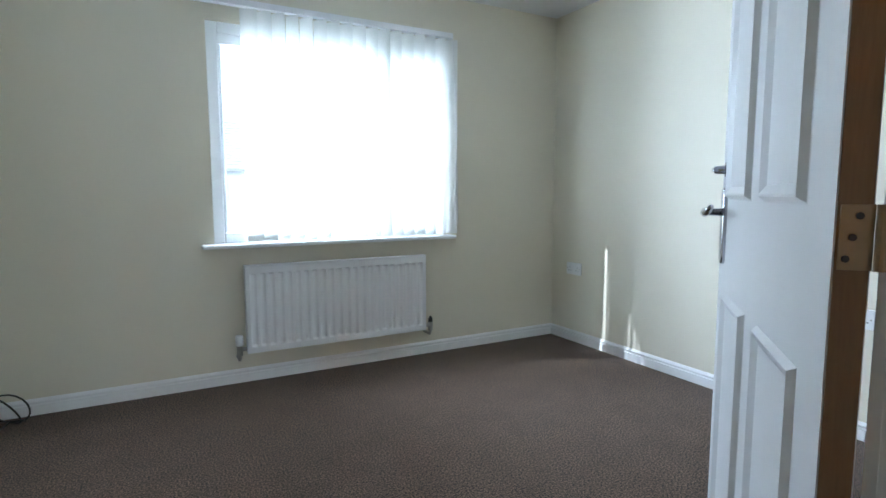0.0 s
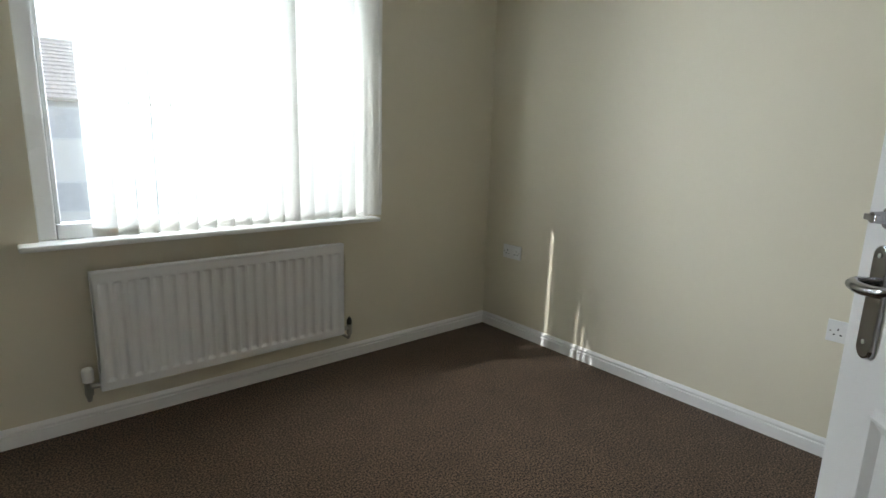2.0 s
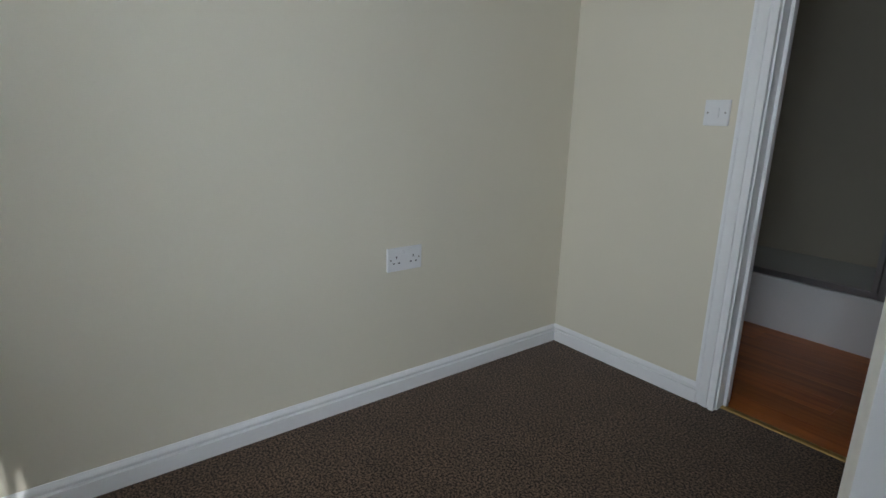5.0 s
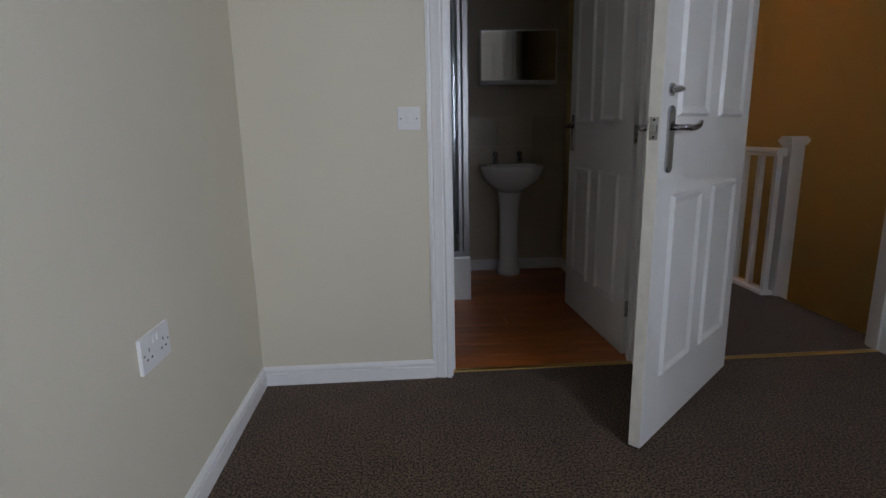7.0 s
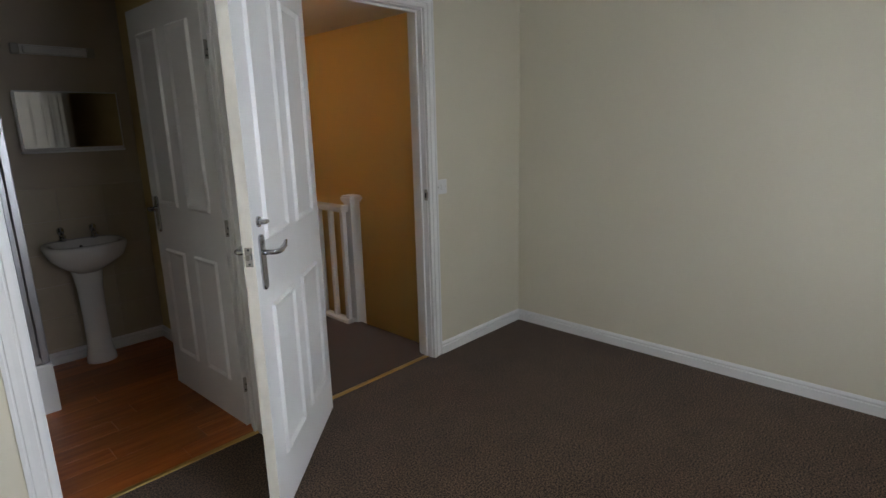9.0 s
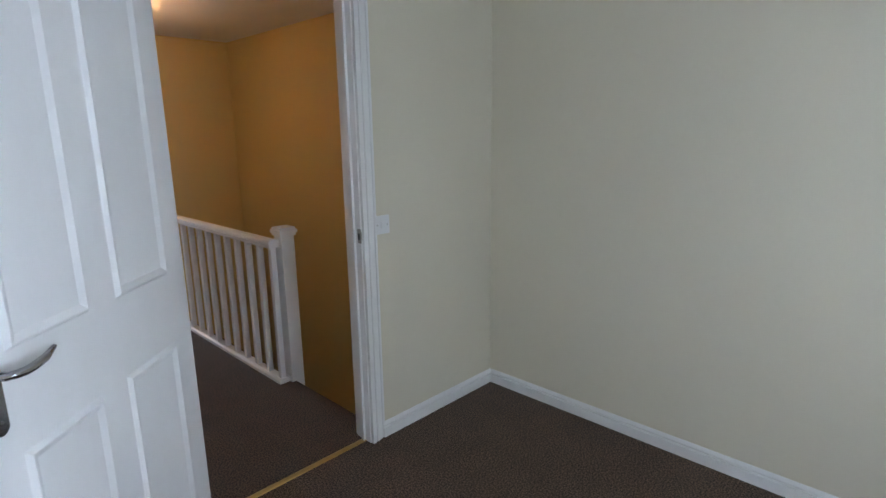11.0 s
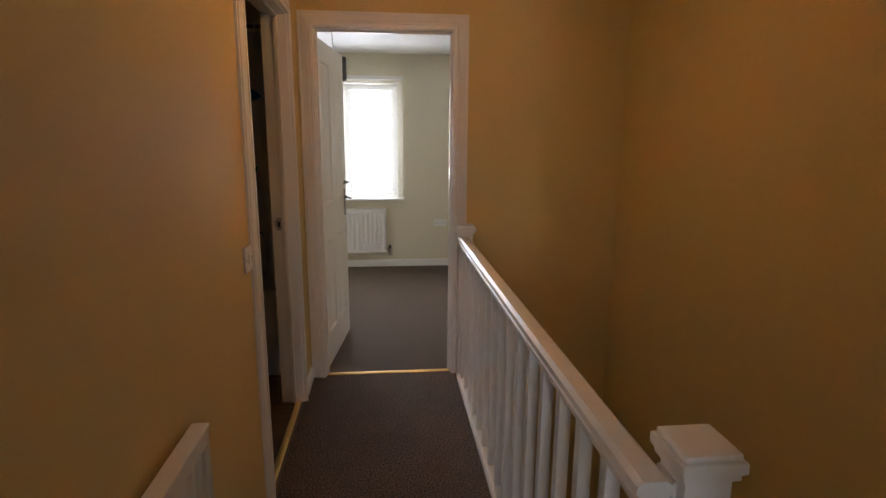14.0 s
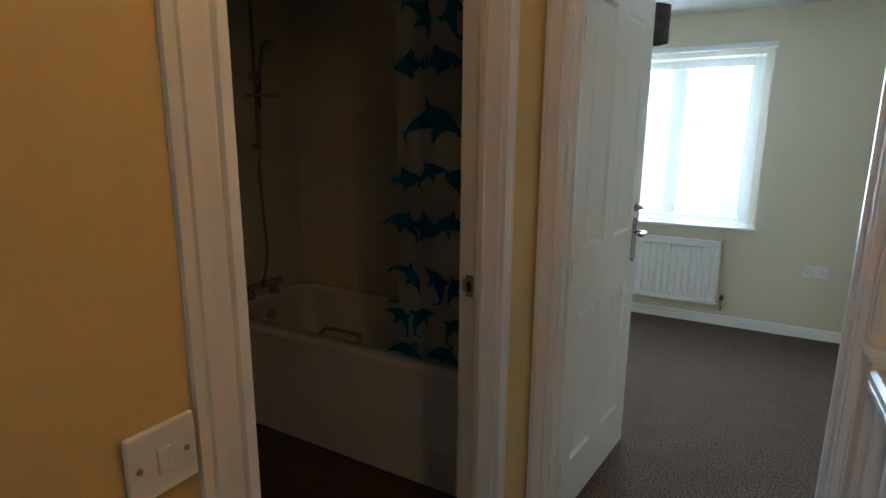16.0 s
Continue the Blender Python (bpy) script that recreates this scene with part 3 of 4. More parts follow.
# ---- radiators ----
def radiator(name, length, z0, z1, m, label, valves=(True, True), gap=0.05):
    """A pressed steel panel; local x along the wall, local -y into the room, back at y = 0."""
    top = thing(name, m, label, "radiator", "panel radiators")
    count = max(6, round(length / 0.05))
    pitch = (length - 0.03) / count
    bm = bmesh.new()
    prof = [(0, -0.062), (0.012, -0.062)]
    for i in range(count):
        x = 0.015 + i * pitch
        for u, d in ((0.1, 0.0), (0.18, 0.003), (0.28, 0.008), (0.38, 0.0105), (0.5, 0.011), (0.62, 0.0105), (0.72, 0.008), (0.82, 0.003), (0.9, 0.0)):
            prof.append((x + u * pitch, -0.062 + d))
    prof += [(length - 0.012, -0.062), (length, -0.062)]
    rings = []
    for z, k in ((z0 + 0.004, 0), (z0 + 0.036, 0), (z0 + 0.05, 1), (z1 - 0.055, 1), (z1 - 0.045, 0), (z1 - 0.008, 0)):
        rings.append([bm.verts.new((x, y if k else -0.062, z)) for x, y in prof])
    for q, w in zip(rings, rings[1:]):
        for a in range(len(prof) - 1):
            bm.faces.new((q[a], q[a + 1], w[a + 1], w[a]))
    add_box(bm, 0, length, -0.0455, -0.036, z0, z1 - 0.008, 0.003)
    part("front_panel", bm, ENAMEL, top)
    part("top_grille", box(-0.003, length + 0.003, -0.066, -0.025, z1 - 0.012, z1, 0.004), ENAMEL, top)
    for x in (0.0, length - 0.004):
        part("side_panel", box(x - 0.002, x + 0.006, -0.062, -0.025, z0 + 0.01, z1 - 0.012, 0.001), ENAMEL, top)
    for x in (0.18 * length, 0.82 * length):
        part("bracket", box(x - 0.015, x + 0.015, -0.04, gap, z0 + 0.05, z1 - 0.05), ENAMEL, top)
    for s, on in ((0, valves[0]), (1, valves[1])):
        if not on:
            continue
        x = -0.04 if s == 0 else length + 0.04
        bm = tube([(x, gap, z0 - 0.03), (x, -0.035, z0 - 0.03), (x, -0.045, z0 - 0.015), (x, -0.045, z0 + 0.03)], 0.0085, 10)
        v = part("valve", bm, DULL_STEEL, top, "dull steel radiator valve")
        bm = tube([(x, -0.045, z0 + 0.03), (0.0 if s == 0 else length, -0.045, z0 + 0.03)], 0.011, 10)
        part("union", bm, DULL_STEEL, v)
        part("nut", tube([(x, -0.045, z0 - 0.005), (x, -0.045, z0 + 0.05)], 0.015, 6), DULL_STEEL, v)
        if s == 0:
            part("head", lathe_at([(0.013, 0), (0.02, 0.004), (0.021, 0.05), (0.017, 0.058)], (x, -0.045, z0 + 0.05)), PLASTIC, v, "white thermostatic head", True)
        else:
            part("cap", lathe_at([(0.014, 0), (0.013, 0.02), (0.006, 0.036), (0.003, 0.04)], (x, -0.045, z0 + 0.05)), DARK, v, "dark lockshield cap", True)
    return top


def lathe_at(profile, at, seg=16, scale=(1, 1)):
    bm = lathe(profile, seg, scale)
    bmesh.ops.translate(bm, vec=Vector(at), verts=bm.verts)
    return bm


radiator("radiator", 1.085, 0.182, 0.672, pose(-2.205, D - 0.05, 0), "white pressed steel panel radiator under the window")
radiator("radiator", 1.1, 0.178, 0.67, pose(-1.207, YS + 0.05, 0, 0, 0, 180), "white pressed steel panel radiator under the blind")
radiator("radiator", 0.46, 0.25, 0.79, pose(XL + 0.008, -0.85, 0, 0, 0, 270), "small white panel radiator on the landing wall", gap=-0.008)


# ---- doors ----
def lever(parent, x, y, z, way, side):
    """A lever handle on a long plate. way: where the lever points along x; side: +1 or -1, the face."""
    bm = bmesh.new()
    rings = []
    for grow, rise in ((0.0, 0.0), (0.0, 0.0055), (-0.0015, 0.0085), (-0.004, 0.0095)):
        ring = []
        for k in range(28):
            a = 2 * math.pi * (k + 0.5) / 28
            zc = z + 0.042 if math.sin(a) > 0 else z - 0.11
            ring.append(bm.verts.new((x + (0.02 + grow) * math.cos(a), y + side * rise, zc + (0.02 + grow) * math.sin(a))))
        rings.append(ring)
    for q, w in zip(rings, rings[1:]):
        for k in range(28):
            bm.faces.new((q[k], q[(k + 1) % 28], w[(k + 1) % 28], w[k]))
    bm.faces.new(rings[0])
    bm.faces.new(rings[-1])
    plate = part("handle_plate", bm, CHROME, parent, "round-ended chrome lever handle plate")
    part("lever", tube([(x, y + side * 0.006, z), (x, y + side * 0.04, z), (x + way * 0.012, y + side * 0.05, z), (x + way * 0.03, y + side * 0.052, z - 0.002), (x + way * 0.05, y + side * 0.053, z - 0.001), (x + way * 0.085, y + side * 0.052, z + 0.004), (x + way * 0.118, y + side * 0.048, z + 0.016)], [0.009, 0.009, 0.0095, 0.0095, 0.0095, 0.009, 0.005], 10), CHROME, plate, "curved chrome lever", True)
    for dz in (-0.1, 0.045):
        part("screw", tube([(x, y + side * 0.009, z + dz), (x, y + side * 0.011, z + dz)], 0.004, 8), DULL_STEEL, plate)


def door_leaf(name, m, width, height, label, hinge_edge=None, knob_side=0, hinges=(0.22, 0.98, 1.74), lever_z=1.02):
    """A moulded four-panel door leaf; local x from the hinge, thickness along local y."""
    top = thing(name, m, label, "door", "panelled doors")
    t = 0.038
    bm = bmesh.new()
    st, mid = 0.105, 0.105
    pw = (width - 2 * st - mid) / 2
    xs = [0, st, st + pw, st + pw + mid, width - st, width]
    zs = [0.008, 0.215, 0.81, 1.035, height - 0.115, height]
    for y in (0, t):
        grid = [[bm.verts.new((x, y, z)) for x in xs] for z in zs]
        panels = []
        for r in range(5):
            for c in range(5):
                f = bm.faces.new((grid[r][c], grid[r][c + 1], grid[r + 1][c + 1], grid[r + 1][c]))
                if (y == 0) != (f.normal.y < 0):
                    f.normal_update()
                    if (f.normal.y > 0) != (y > 0):
                        f.normal_flip()
                if r in (1, 3) and c in (1, 3):
                    panels.append(f)
        for f in panels:
            bmesh.ops.inset_region(bm, faces=[f], thickness=0.004, depth=-0.001)
            bmesh.ops.inset_region(bm, faces=[f], thickness=0.011, depth=-0.011)
            bmesh.ops.inset_region(bm, faces=[f], thickness=0.006, depth=0.0)
            bmesh.ops.inset_region(bm, faces=[f], thickness=0.022, depth=0.009)
        if y == 0:
            first = [[v for v in row] for row in grid]
        else:
            for q, w in (([r[0] for r in first], [r[0] for r in grid]), ([r[-1] for r in first], [r[-1] for r in grid]), (first[0], grid[0]), (first[-1], grid[-1])):
                for a in range(len(q) - 1):
                    bm.faces.new((q[a], q[a + 1], w[a + 1], w[a]))
    leaf = part("leaf", bm, DOOR_WHITE, top)
    if hinge_edge:
        part("hinge_edge", box(-0.0025, 0, 0.002, t - 0.002, 0.01, height - 0.002), hinge_edge, top, "bare unpainted hinge edge")
    x = width - 0.062
    lever(top, x, t, lever_z, -1, 1)
    lever(top, x, 0, lever_z, -1, -1)
    part("latch_edge", box(width, width + 0.0008, 0.001, t - 0.001, 0.012, height - 0.003), WORN_EDGE, top, "worn and yellowed closing edge")
    lp = part("latch_plate", box(width, width + 0.002, t / 2 - 0.0125, t / 2 + 0.0125, lever_z - 0.034, lever_z + 0.03, 0.0009), CHROME, top, "steel latch plate on the edge")
    part("latch_bolt", box(width + 0.001, width + 0.012, t / 2 - 0.007, t / 2 + 0.007, lever_z - 0.012, lever_z + 0.008, 0.002), DULL_STEEL, lp)
    for dz in (-0.026, 0.022):
        part("screw", tube([(width + 0.0015, t / 2, lever_z + dz), (width + 0.003, t / 2, lever_z + dz)], 0.0038, 8), DARK, lp)
    if knob_side:
        y = t if knob_side > 0 else 0
        k = part("thumb_turn", tube([(x + 0.005, y, lever_z + 0.105), (x + 0.005, y + knob_side * 0.006, lever_z + 0.105), (x + 0.005, y + knob_side * 0.007, lever_z + 0.105), (x + 0.005, y + knob_side * 0.03, lever_z + 0.105)], [0.019, 0.018, 0.011, 0.009], 14), CHROME, top, "small chrome thumb turn")
        part("grip", box(x - 0.01, x + 0.02, min(y + knob_side * 0.022, y + knob_side * 0.034), max(y + knob_side * 0.022, y + knob_side * 0.034), lever_z + 0.1, lever_z + 0.11, 0.002), CHROME, k)
    for z in hinges:
        h = part("hinge", box(-0.005, -0.0028, 0.0, t - 0.004, z - 0.038, z + 0.038, 0.0008), HINGE if hinge_edge else DULL_STEEL, top, "butt hinge on the edge")
        part("knuckle", tube([(-0.008, -0.006, z - 0.038), (-0.008, -0.006, z + 0.038)], 0.0065, 10), HINGE if hinge_edge else DULL_STEEL, h)
        for dz in (-0.025, 0, 0.025):
            part("screw", tube([(-0.0065, t * 0.55 + 0.006 * math.sin(dz * 200), z + dz), (-0.0045, t * 0.55 + 0.006 * math.sin(dz * 200), z + dz)], 0.0042, 8), DARK, h)
    return top


door_leaf("door", pose(-1.91, 0.02, 0, 0, 0, 42.2), 0.828, 1.995, "white moulded four-panel bedroom door standing open", BARE_WOOD, 1, hinges=(0.24, 1.0, 1.78), lever_z=1.005)
door_leaf("door", pose(-1.592, -0.126, 0, 0, 0, -87.8), 0.77, 1.995, "white moulded four-panel ensuite door standing open")
door_leaf("door", pose(-1.94, YL - 0.082, 0, 0, 0, -96.8), 0.738, 1.985, "white moulded four-panel far bedroom door standing open", None, -1)


# ---- landing balustrade and stairs ----
def newel(name, x, y, label):
    top = thing(name, pose(x, y, 0), label, "newel post", "newel posts")
    w = 0.041
    part("post", box(-w, w, -w, w, -0.3, 0.893, 0.003), GLOSS, top)
    bm = box(-0.05, 0.05, -0.05, 0.05, 0.893, 0.907, 0.003)
    add_box(bm, -0.057, 0.057, -0.057, 0.057, 0.907, 0.929, 0.005)
    add_box(bm, -0.05, 0.05, -0.05, 0.05, 0.929, 0.942, 0.006)
    part("cap", bm, GLOSS, top, "square stepped cap")
    return top


newel("newel_post", -2.84, -0.902, "white gloss square newel post at the stairhead")
newel("newel_post", -2.775, YL + 0.043, "white gloss square newel post against the end wall")

RX = -2.762
y_a, y_b = -0.885, YL + 0.085
bal = thing("balustrade", pose(0, 0, 0), "white gloss landing balustrade with square spindles", "balustrade")
part("handrail", strip([(-0.03, 0.83), (0.03, 0.83), (0.03, 0.842), (0.024, 0.847), (0.033, 0.855), (0.031, 0.868), (0.02, 0.877), (-0.02, 0.877), (-0.031, 0.868), (-0.033, 0.855), (-0.024, 0.847), (-0.03, 0.842)], (RX, y_a, 0), (RX, y_b, 0), (1, 0, 0)), GLOSS, bal)
part("return_rail", box(-2.81, RX - 0.03, y_a - 0.06, y_a, 0.832, 0.875, 0.006), GLOSS, bal)
part("base_rail", strip([(-0.032, 0.0), (0.032, 0.0), (0.032, 0.02), (0.022, 0.032), (-0.022, 0.032), (-0.032, 0.02)], (RX, y_a, 0), (RX, y_b, 0), (1, 0, 0)), GLOSS, bal)
part("base_return", box(-2.81, RX - 0.032, y_a - 0.06, y_a, 0.0, 0.03, 0.004), GLOSS, bal)
count = 16
spindle = None
for i in range(count):
    y = y_a - 0.025 - i * (y_a - 0.025 - y_b - 0.06) / (count - 1)
    if spindle is None:
        spindle = part("spindle", box(-0.016, 0.016, -0.016, 0.016, 0.03, 0.832, 0.002), GLOSS, bal)
        spindle.location = (RX, y, 0)
    else:
        s = new("spindle", spindle.data)
        s.parent, s.location = bal, (RX, y, 0)
part("string_board", box(-2.825, -2.807, YL, -0.95, -0.3, -0.002, 0.002), GLOSS, bal)

stairs = thing("stairs", pose(0, 0, 0), "brown carpeted stairs winding down from the landing", "stairs", kind="structure")
px, py = -2.85, -0.94
corners = [(-2.845, -0.102), (-3.23, -0.102), (XS + 0.002, -0.102), (XS + 0.002, -0.45), (XS + 0.002, py)]
fans = [[(px, py), corners[0], corners[1]], [(px, py), corners[1], corners[2], corners[3]], [(px, py), corners[3], corners[4]]]
for i, f in enumerate(fans):
    bm = bmesh.new()
    hi, lo = -0.19 * (i + 1), -2.6
    a = [bm.verts.new((x, y, hi)) for x, y in f]
    b = [bm.verts.new((x, y, lo)) for x, y in f]
    bm.faces.new(a)
    bm.faces.new(b)
    for k in range(len(f)):
        bm.faces.new((a[k], a[(k + 1) % len(f)], b[(k + 1) % len(f)], b[k]))
    part("winder_tread", bm, CARPET, stairs)
for i in range(9):
    y = py - i * 0.225
    part("tread", box(XS + 0.002, -2.807, y - 0.225, y - 0.001, -2.6, -0.19 * (i + 4), 0.01), CARPET, stairs)


# ---- switches and sockets ----
def face_plate(name, m, width, label, gangs):
    """A white face plate; local x along the wall, z up, +y out of the wall. gangs: 'switch' or 'socket'."""
    top = thing(name, m, label, "light switch" if gangs == "switch" else "power socket", "light switches" if gangs == "switch" else "power sockets")
    part("plate", box(-width / 2, width / 2, 0, 0.009, -0.043, 0.043, 0.003), PLASTIC, top)
    for x in (-width / 2 + 0.013, width / 2 - 0.013):
        part("screw", tube([(x, 0.0088, 0), (x, 0.0102, 0)], 0.0035, 8), DULL_STEEL, top)
    if gangs == "switch":
        part("rocker", box(-0.009, 0.009, 0.008, 0.0125, -0.016, 0.016, 0.002), PLASTIC, top)
    else:
        for c in (-0.036, 0.036):
            for dx, dz, w, h in ((0, 0.008, 0.004, 0.009), (-0.011, -0.013, 0.0075, 0.0045), (0.011, -0.013, 0.0075, 0.0045)):
                part("pin_hole", box(c + dx - w / 2, c + dx + w / 2, 0.0085, 0.0094, dz - h / 2, dz + h / 2), DARK, top)
            s = 0.026 if c < 0 else -0.026
            part("rocker", box(c + s - 0.006, c + s + 0.006, 0.008, 0.012, 0.016, 0.032, 0.0015), PLASTIC, top)
    return top


sw = "white plastic single light switch on the wall"
so = "white plastic double power socket on the wall"
face_plate("light_switch", pose(-0.627, 0, 1.056), 0.086, sw, "switch")
face_plate("light_switch", pose(-2.829, 0, 1.052), 0.086, sw, "switch")
face_plate("light_switch", pose(XL, -1.945, 1.035, 0, 0, 90), 0.086, sw, "switch")
face_plate("power_socket", pose(0, 2.605, 0.523, 0, 0, 90), 0.146, so, "socket")
face_plate("power_socket", pose(0, 0.86, 0.523, 0, 0, 90), 0.146, so, "socket")
face_plate("power_socket", pose(XW, 2.34, 0.497, 0, 0, -90), 0.146, so, "socket")
face_plate("power_socket", pose(-2.915, YS, 0.497), 0.146, so, "socket")


# ---- ensuite ----
def basin():
    top = thing("wash_basin", pose(-1.325, -1.74, 0), "white ceramic wash basin on a full pedestal", "wash basin")
    bm = bmesh.new()
    seg = 28

    def loop(rx, ry, z, y0=0.19):
        vs = []
        for k in range(seg):
            a = 2 * math.pi * k / seg
            x, y = math.cos(a), math.sin(a)
            s = (abs(x) ** 3 + abs(y) ** 3) ** (-1 / 3)
            yy = y0 + y * s * ry
            vs.append(bm.verts.new((x * s * rx, max(0.002, yy), z)))
        return vs
    rings = [loop(0.06, 0.07, 0.585, 0.13), loop(0.13, 0.12, 0.63, 0.15), loop(0.19, 0.175, 0.69), loop(0.212, 0.192, 0.745), loop(0.214, 0.194, 0.77), loop(0.205, 0.186, 0.778), loop(0.172, 0.13, 0.774, 0.2), loop(0.155, 0.115, 0.72, 0.2), loop(0.1, 0.08, 0.665, 0.19), loop(0.02, 0.02, 0.655, 0.18)]
    for q, w in zip(rings, rings[1:]):
        for k in range(seg):
            bm.faces.new((q[k], q[(k + 1) % seg], w[(k + 1) % seg], w[k]))
    bm.faces.new(rings[0])
    bm.faces.new(rings[-1])
    part("bowl", bm, CERAMIC, top, smooth=True)
    part("pedestal", lathe_at([(0.085, 0), (0.083, 0.03), (0.07, 0.1), (0.066, 0.3), (0.07, 0.48), (0.085, 0.6), (0.09, 0.64)], (0, 0.13, 0), 20, (1.0, 0.9)), CERAMIC, top, "white ceramic pedestal", True)
    for x in (-0.085, 0.085):
        tap = part("tap", lathe_at([(0.02, 0), (0.019, 0.01), (0.013, 0.02), (0.013, 0.045), (0.018, 0.05), (0.02, 0.075), (0.012, 0.085), (0.004, 0.088)], (x, 0.055, 0.776)), CHROME, top, "chrome pillar tap", True)
        part("spout", tube([(x, 0.06, 0.806), (x, 0.085, 0.818), (x, 0.12, 0.815), (x, 0.138, 0.8)], [0.011, 0.011, 0.01, 0.009], 10), CHROME, tap, "", True)
    part("waste", lathe_at([(0.02, 0), (0.02, 0.004), (0.012, 0.005)], (0, 0.18, 0.656)), CHROME, top)
    part("overflow", tube([(0, 0.083, 0.735), (0, 0.088, 0.735)], 0.009, 10), DARK, top)


basin()

cab = thing("mirror_cabinet", pose(-1.392, -1.74, 1.492), "white bathroom cabinet with a mirrored front", "cabinet")
part("body", box(-0.257, 0.257, 0, 0.075, -0.162, 0.162, 0.003), PLASTIC, cab)
part("frame", box(-0.263, 0.263, 0.075, 0.082, -0.168, 0.168, 0.003), PLASTIC, cab, "thin white frame")
part("mirror", box(-0.254, 0.254, 0.081, 0.085, -0.156, 0.16, 0.001), MIRROR, cab, "clear mirror glass")
part("shelf", box(-0.26, 0.26, 0, 0.105, -0.184, -0.17, 0.003), PLASTIC, cab)

lt = thing("wall_light", pose(-1.37, -1.74, 1.885), "white strip light over the mirror, switched off", "wall light")
part("housing", box(-0.2, 0.2, 0, 0.05, -0.02, 0.03, 0.008), PLASTIC, lt)
part("diffuser", box(-0.15, 0.15, 0.04, 0.07, -0.022, 0.022, 0.012), CERAMIC, lt, "milky diffuser tube")
for x in (-0.185, 0.185):
    part("end_cap", box(x - 0.02, x + 0.02, 0.03, 0.07, -0.025, 0.03, 0.006), DULL_STEEL, lt)

sh = thing("shower_enclosure", pose(-0.985, -1.03, 0), "glass shower enclosure with a satin metal frame on a raised tray", "shower")
part("tray", box(0.0, 0.98, -0.705, 0.0, -0.006, 0.268, 0.012), CERAMIC, sh, "raised white shower tray")
part("post", box(0.008, 0.042, -0.05, -0.014, 0.268, 2.1, 0.003), SATIN, sh)
part("post", box(0.048, 0.07, -0.045, -0.018, 0.29, 2.08, 0.003), SATIN, sh)
part("post", box(0.93, 0.962, -0.05, -0.014, 0.268, 2.1, 0.003), SATIN, sh)
part("post", box(0.01, 0.04, -0.7, -0.67, 0.268, 2.1, 0.003), SATIN, sh)
for z in (0.27, 2.07):
    part("rail", box(0.042, 0.93, -0.046, -0.018, z, z + 0.03, 0.003), SATIN, sh)
    part("rail", box(0.012, 0.038, -0.67, -0.05, z, z + 0.03, 0.003), SATIN, sh)
for a in ((0.07, 0.93, -0.034, -0.029, 0.305, 2.07), (0.022, 0.027, -0.67, -0.05, 0.305, 2.07)):
    pane = part("pane", box(*a), GLASS, sh, "clear glass pane")
    pane.visible_shadow = False
part("handle", tube([(0.13, -0.028, 1.05), (0.13, 0.012, 1.05), (0.13, 0.012, 1.25), (0.13, -0.028, 1.25)], 0.007, 8), CHROME, sh)

# ---- bathroom ----
bt = thing("bath", pose(0, 0, 0), "white acrylic bath with a two-board side panel", "bath")
BX0, BX1, BY0, BY1, BZ = XL + T + 0.004, -0.094, -3.996, -3.28, 0.54
bm = bmesh.new()


def oblong(x0, x1, y0, y1, z, r):
    pts = []
    for cx, cy, a0 in ((x1 - r, y1 - r, 0), (x0 + r, y1 - r, 90), (x0 + r, y0 + r, 180), (x1 - r, y0 + r, 270)):
        for k in range(5):
            a = radians(a0 + k * 22.5)
            pts.append(bm.verts.new((cx + r * math.cos(a), cy + r * math.sin(a), z)))
    return pts


rings = [oblong(BX0, BX1, BY0, BY1, BZ - 0.04, 0.01), oblong(BX0, BX1, BY0, BY1, BZ - 0.008, 0.012), oblong(BX0 + 0.008, BX1 - 0.008, BY0 + 0.008, BY1 - 0.008, BZ, 0.02),
         oblong(BX0 + 0.07, BX1 - 0.06, BY0 + 0.055, BY1 - 0.055, BZ, 0.1), oblong(BX0 + 0.085, BX1 - 0.07, BY0 + 0.065, BY1 - 0.065, BZ - 0.02, 0.1),
         oblong(BX0 + 0.2, BX1 - 0.1, BY0 + 0.1, BY1 - 0.1, BZ - 0.36, 0.12), oblong(BX0 + 0.26, BX1 - 0.16, BY0 + 0.16, BY1 - 0.16, BZ - 0.39, 0.1)]
for q, w in zip(rings, rings[1:]):
    for k in range(20):
        bm.faces.new((q[k], q[(k + 1) % 20], w[(k + 1) % 20], w[k]))
bm.faces.new(rings[-1])
part("tub", bm, CERAMIC, bt, "white acrylic tub", True)
part("side_panel", box(BX0, BX1, BY1 - 0.028, BY1 - 0.012, 0.19, BZ - 0.04, 0.004), PLASTIC, bt)
part("plinth_panel", box(BX0, BX1, BY1 - 0.034, BY1 - 0.018, 0.0, 0.186, 0.004), PLASTIC, bt)
for y in (BY0 + 0.06, BY1 - 0.06):
    s = 1 if y < -3.65 else -1
    part("grip", tube([(-1.02, y, BZ - 0.015), (-1.01, y + s * 0.045, BZ + 0.012), (-0.91, y + s * 0.05, BZ + 0.014), (-0.81, y + s * 0.045, BZ + 0.012), (-0.8, y, BZ - 0.015)], 0.009, 8), DULL_STEEL, bt, "metal grip rail", True)
part("overflow", tube([(-0.165, -3.64, 0.44), (-0.19, -3.64, 0.44)], 0.03, 14), DULL_STEEL, bt)
mx = thing("bath_mixer", pose(-0.127, -3.63, BZ), "chrome bath and shower mixer tap on the bath rim", "tap")
part("body", tube([(0, -0.1, 0.06), (0, 0.1, 0.06)], 0.02, 12), CHROME, mx)
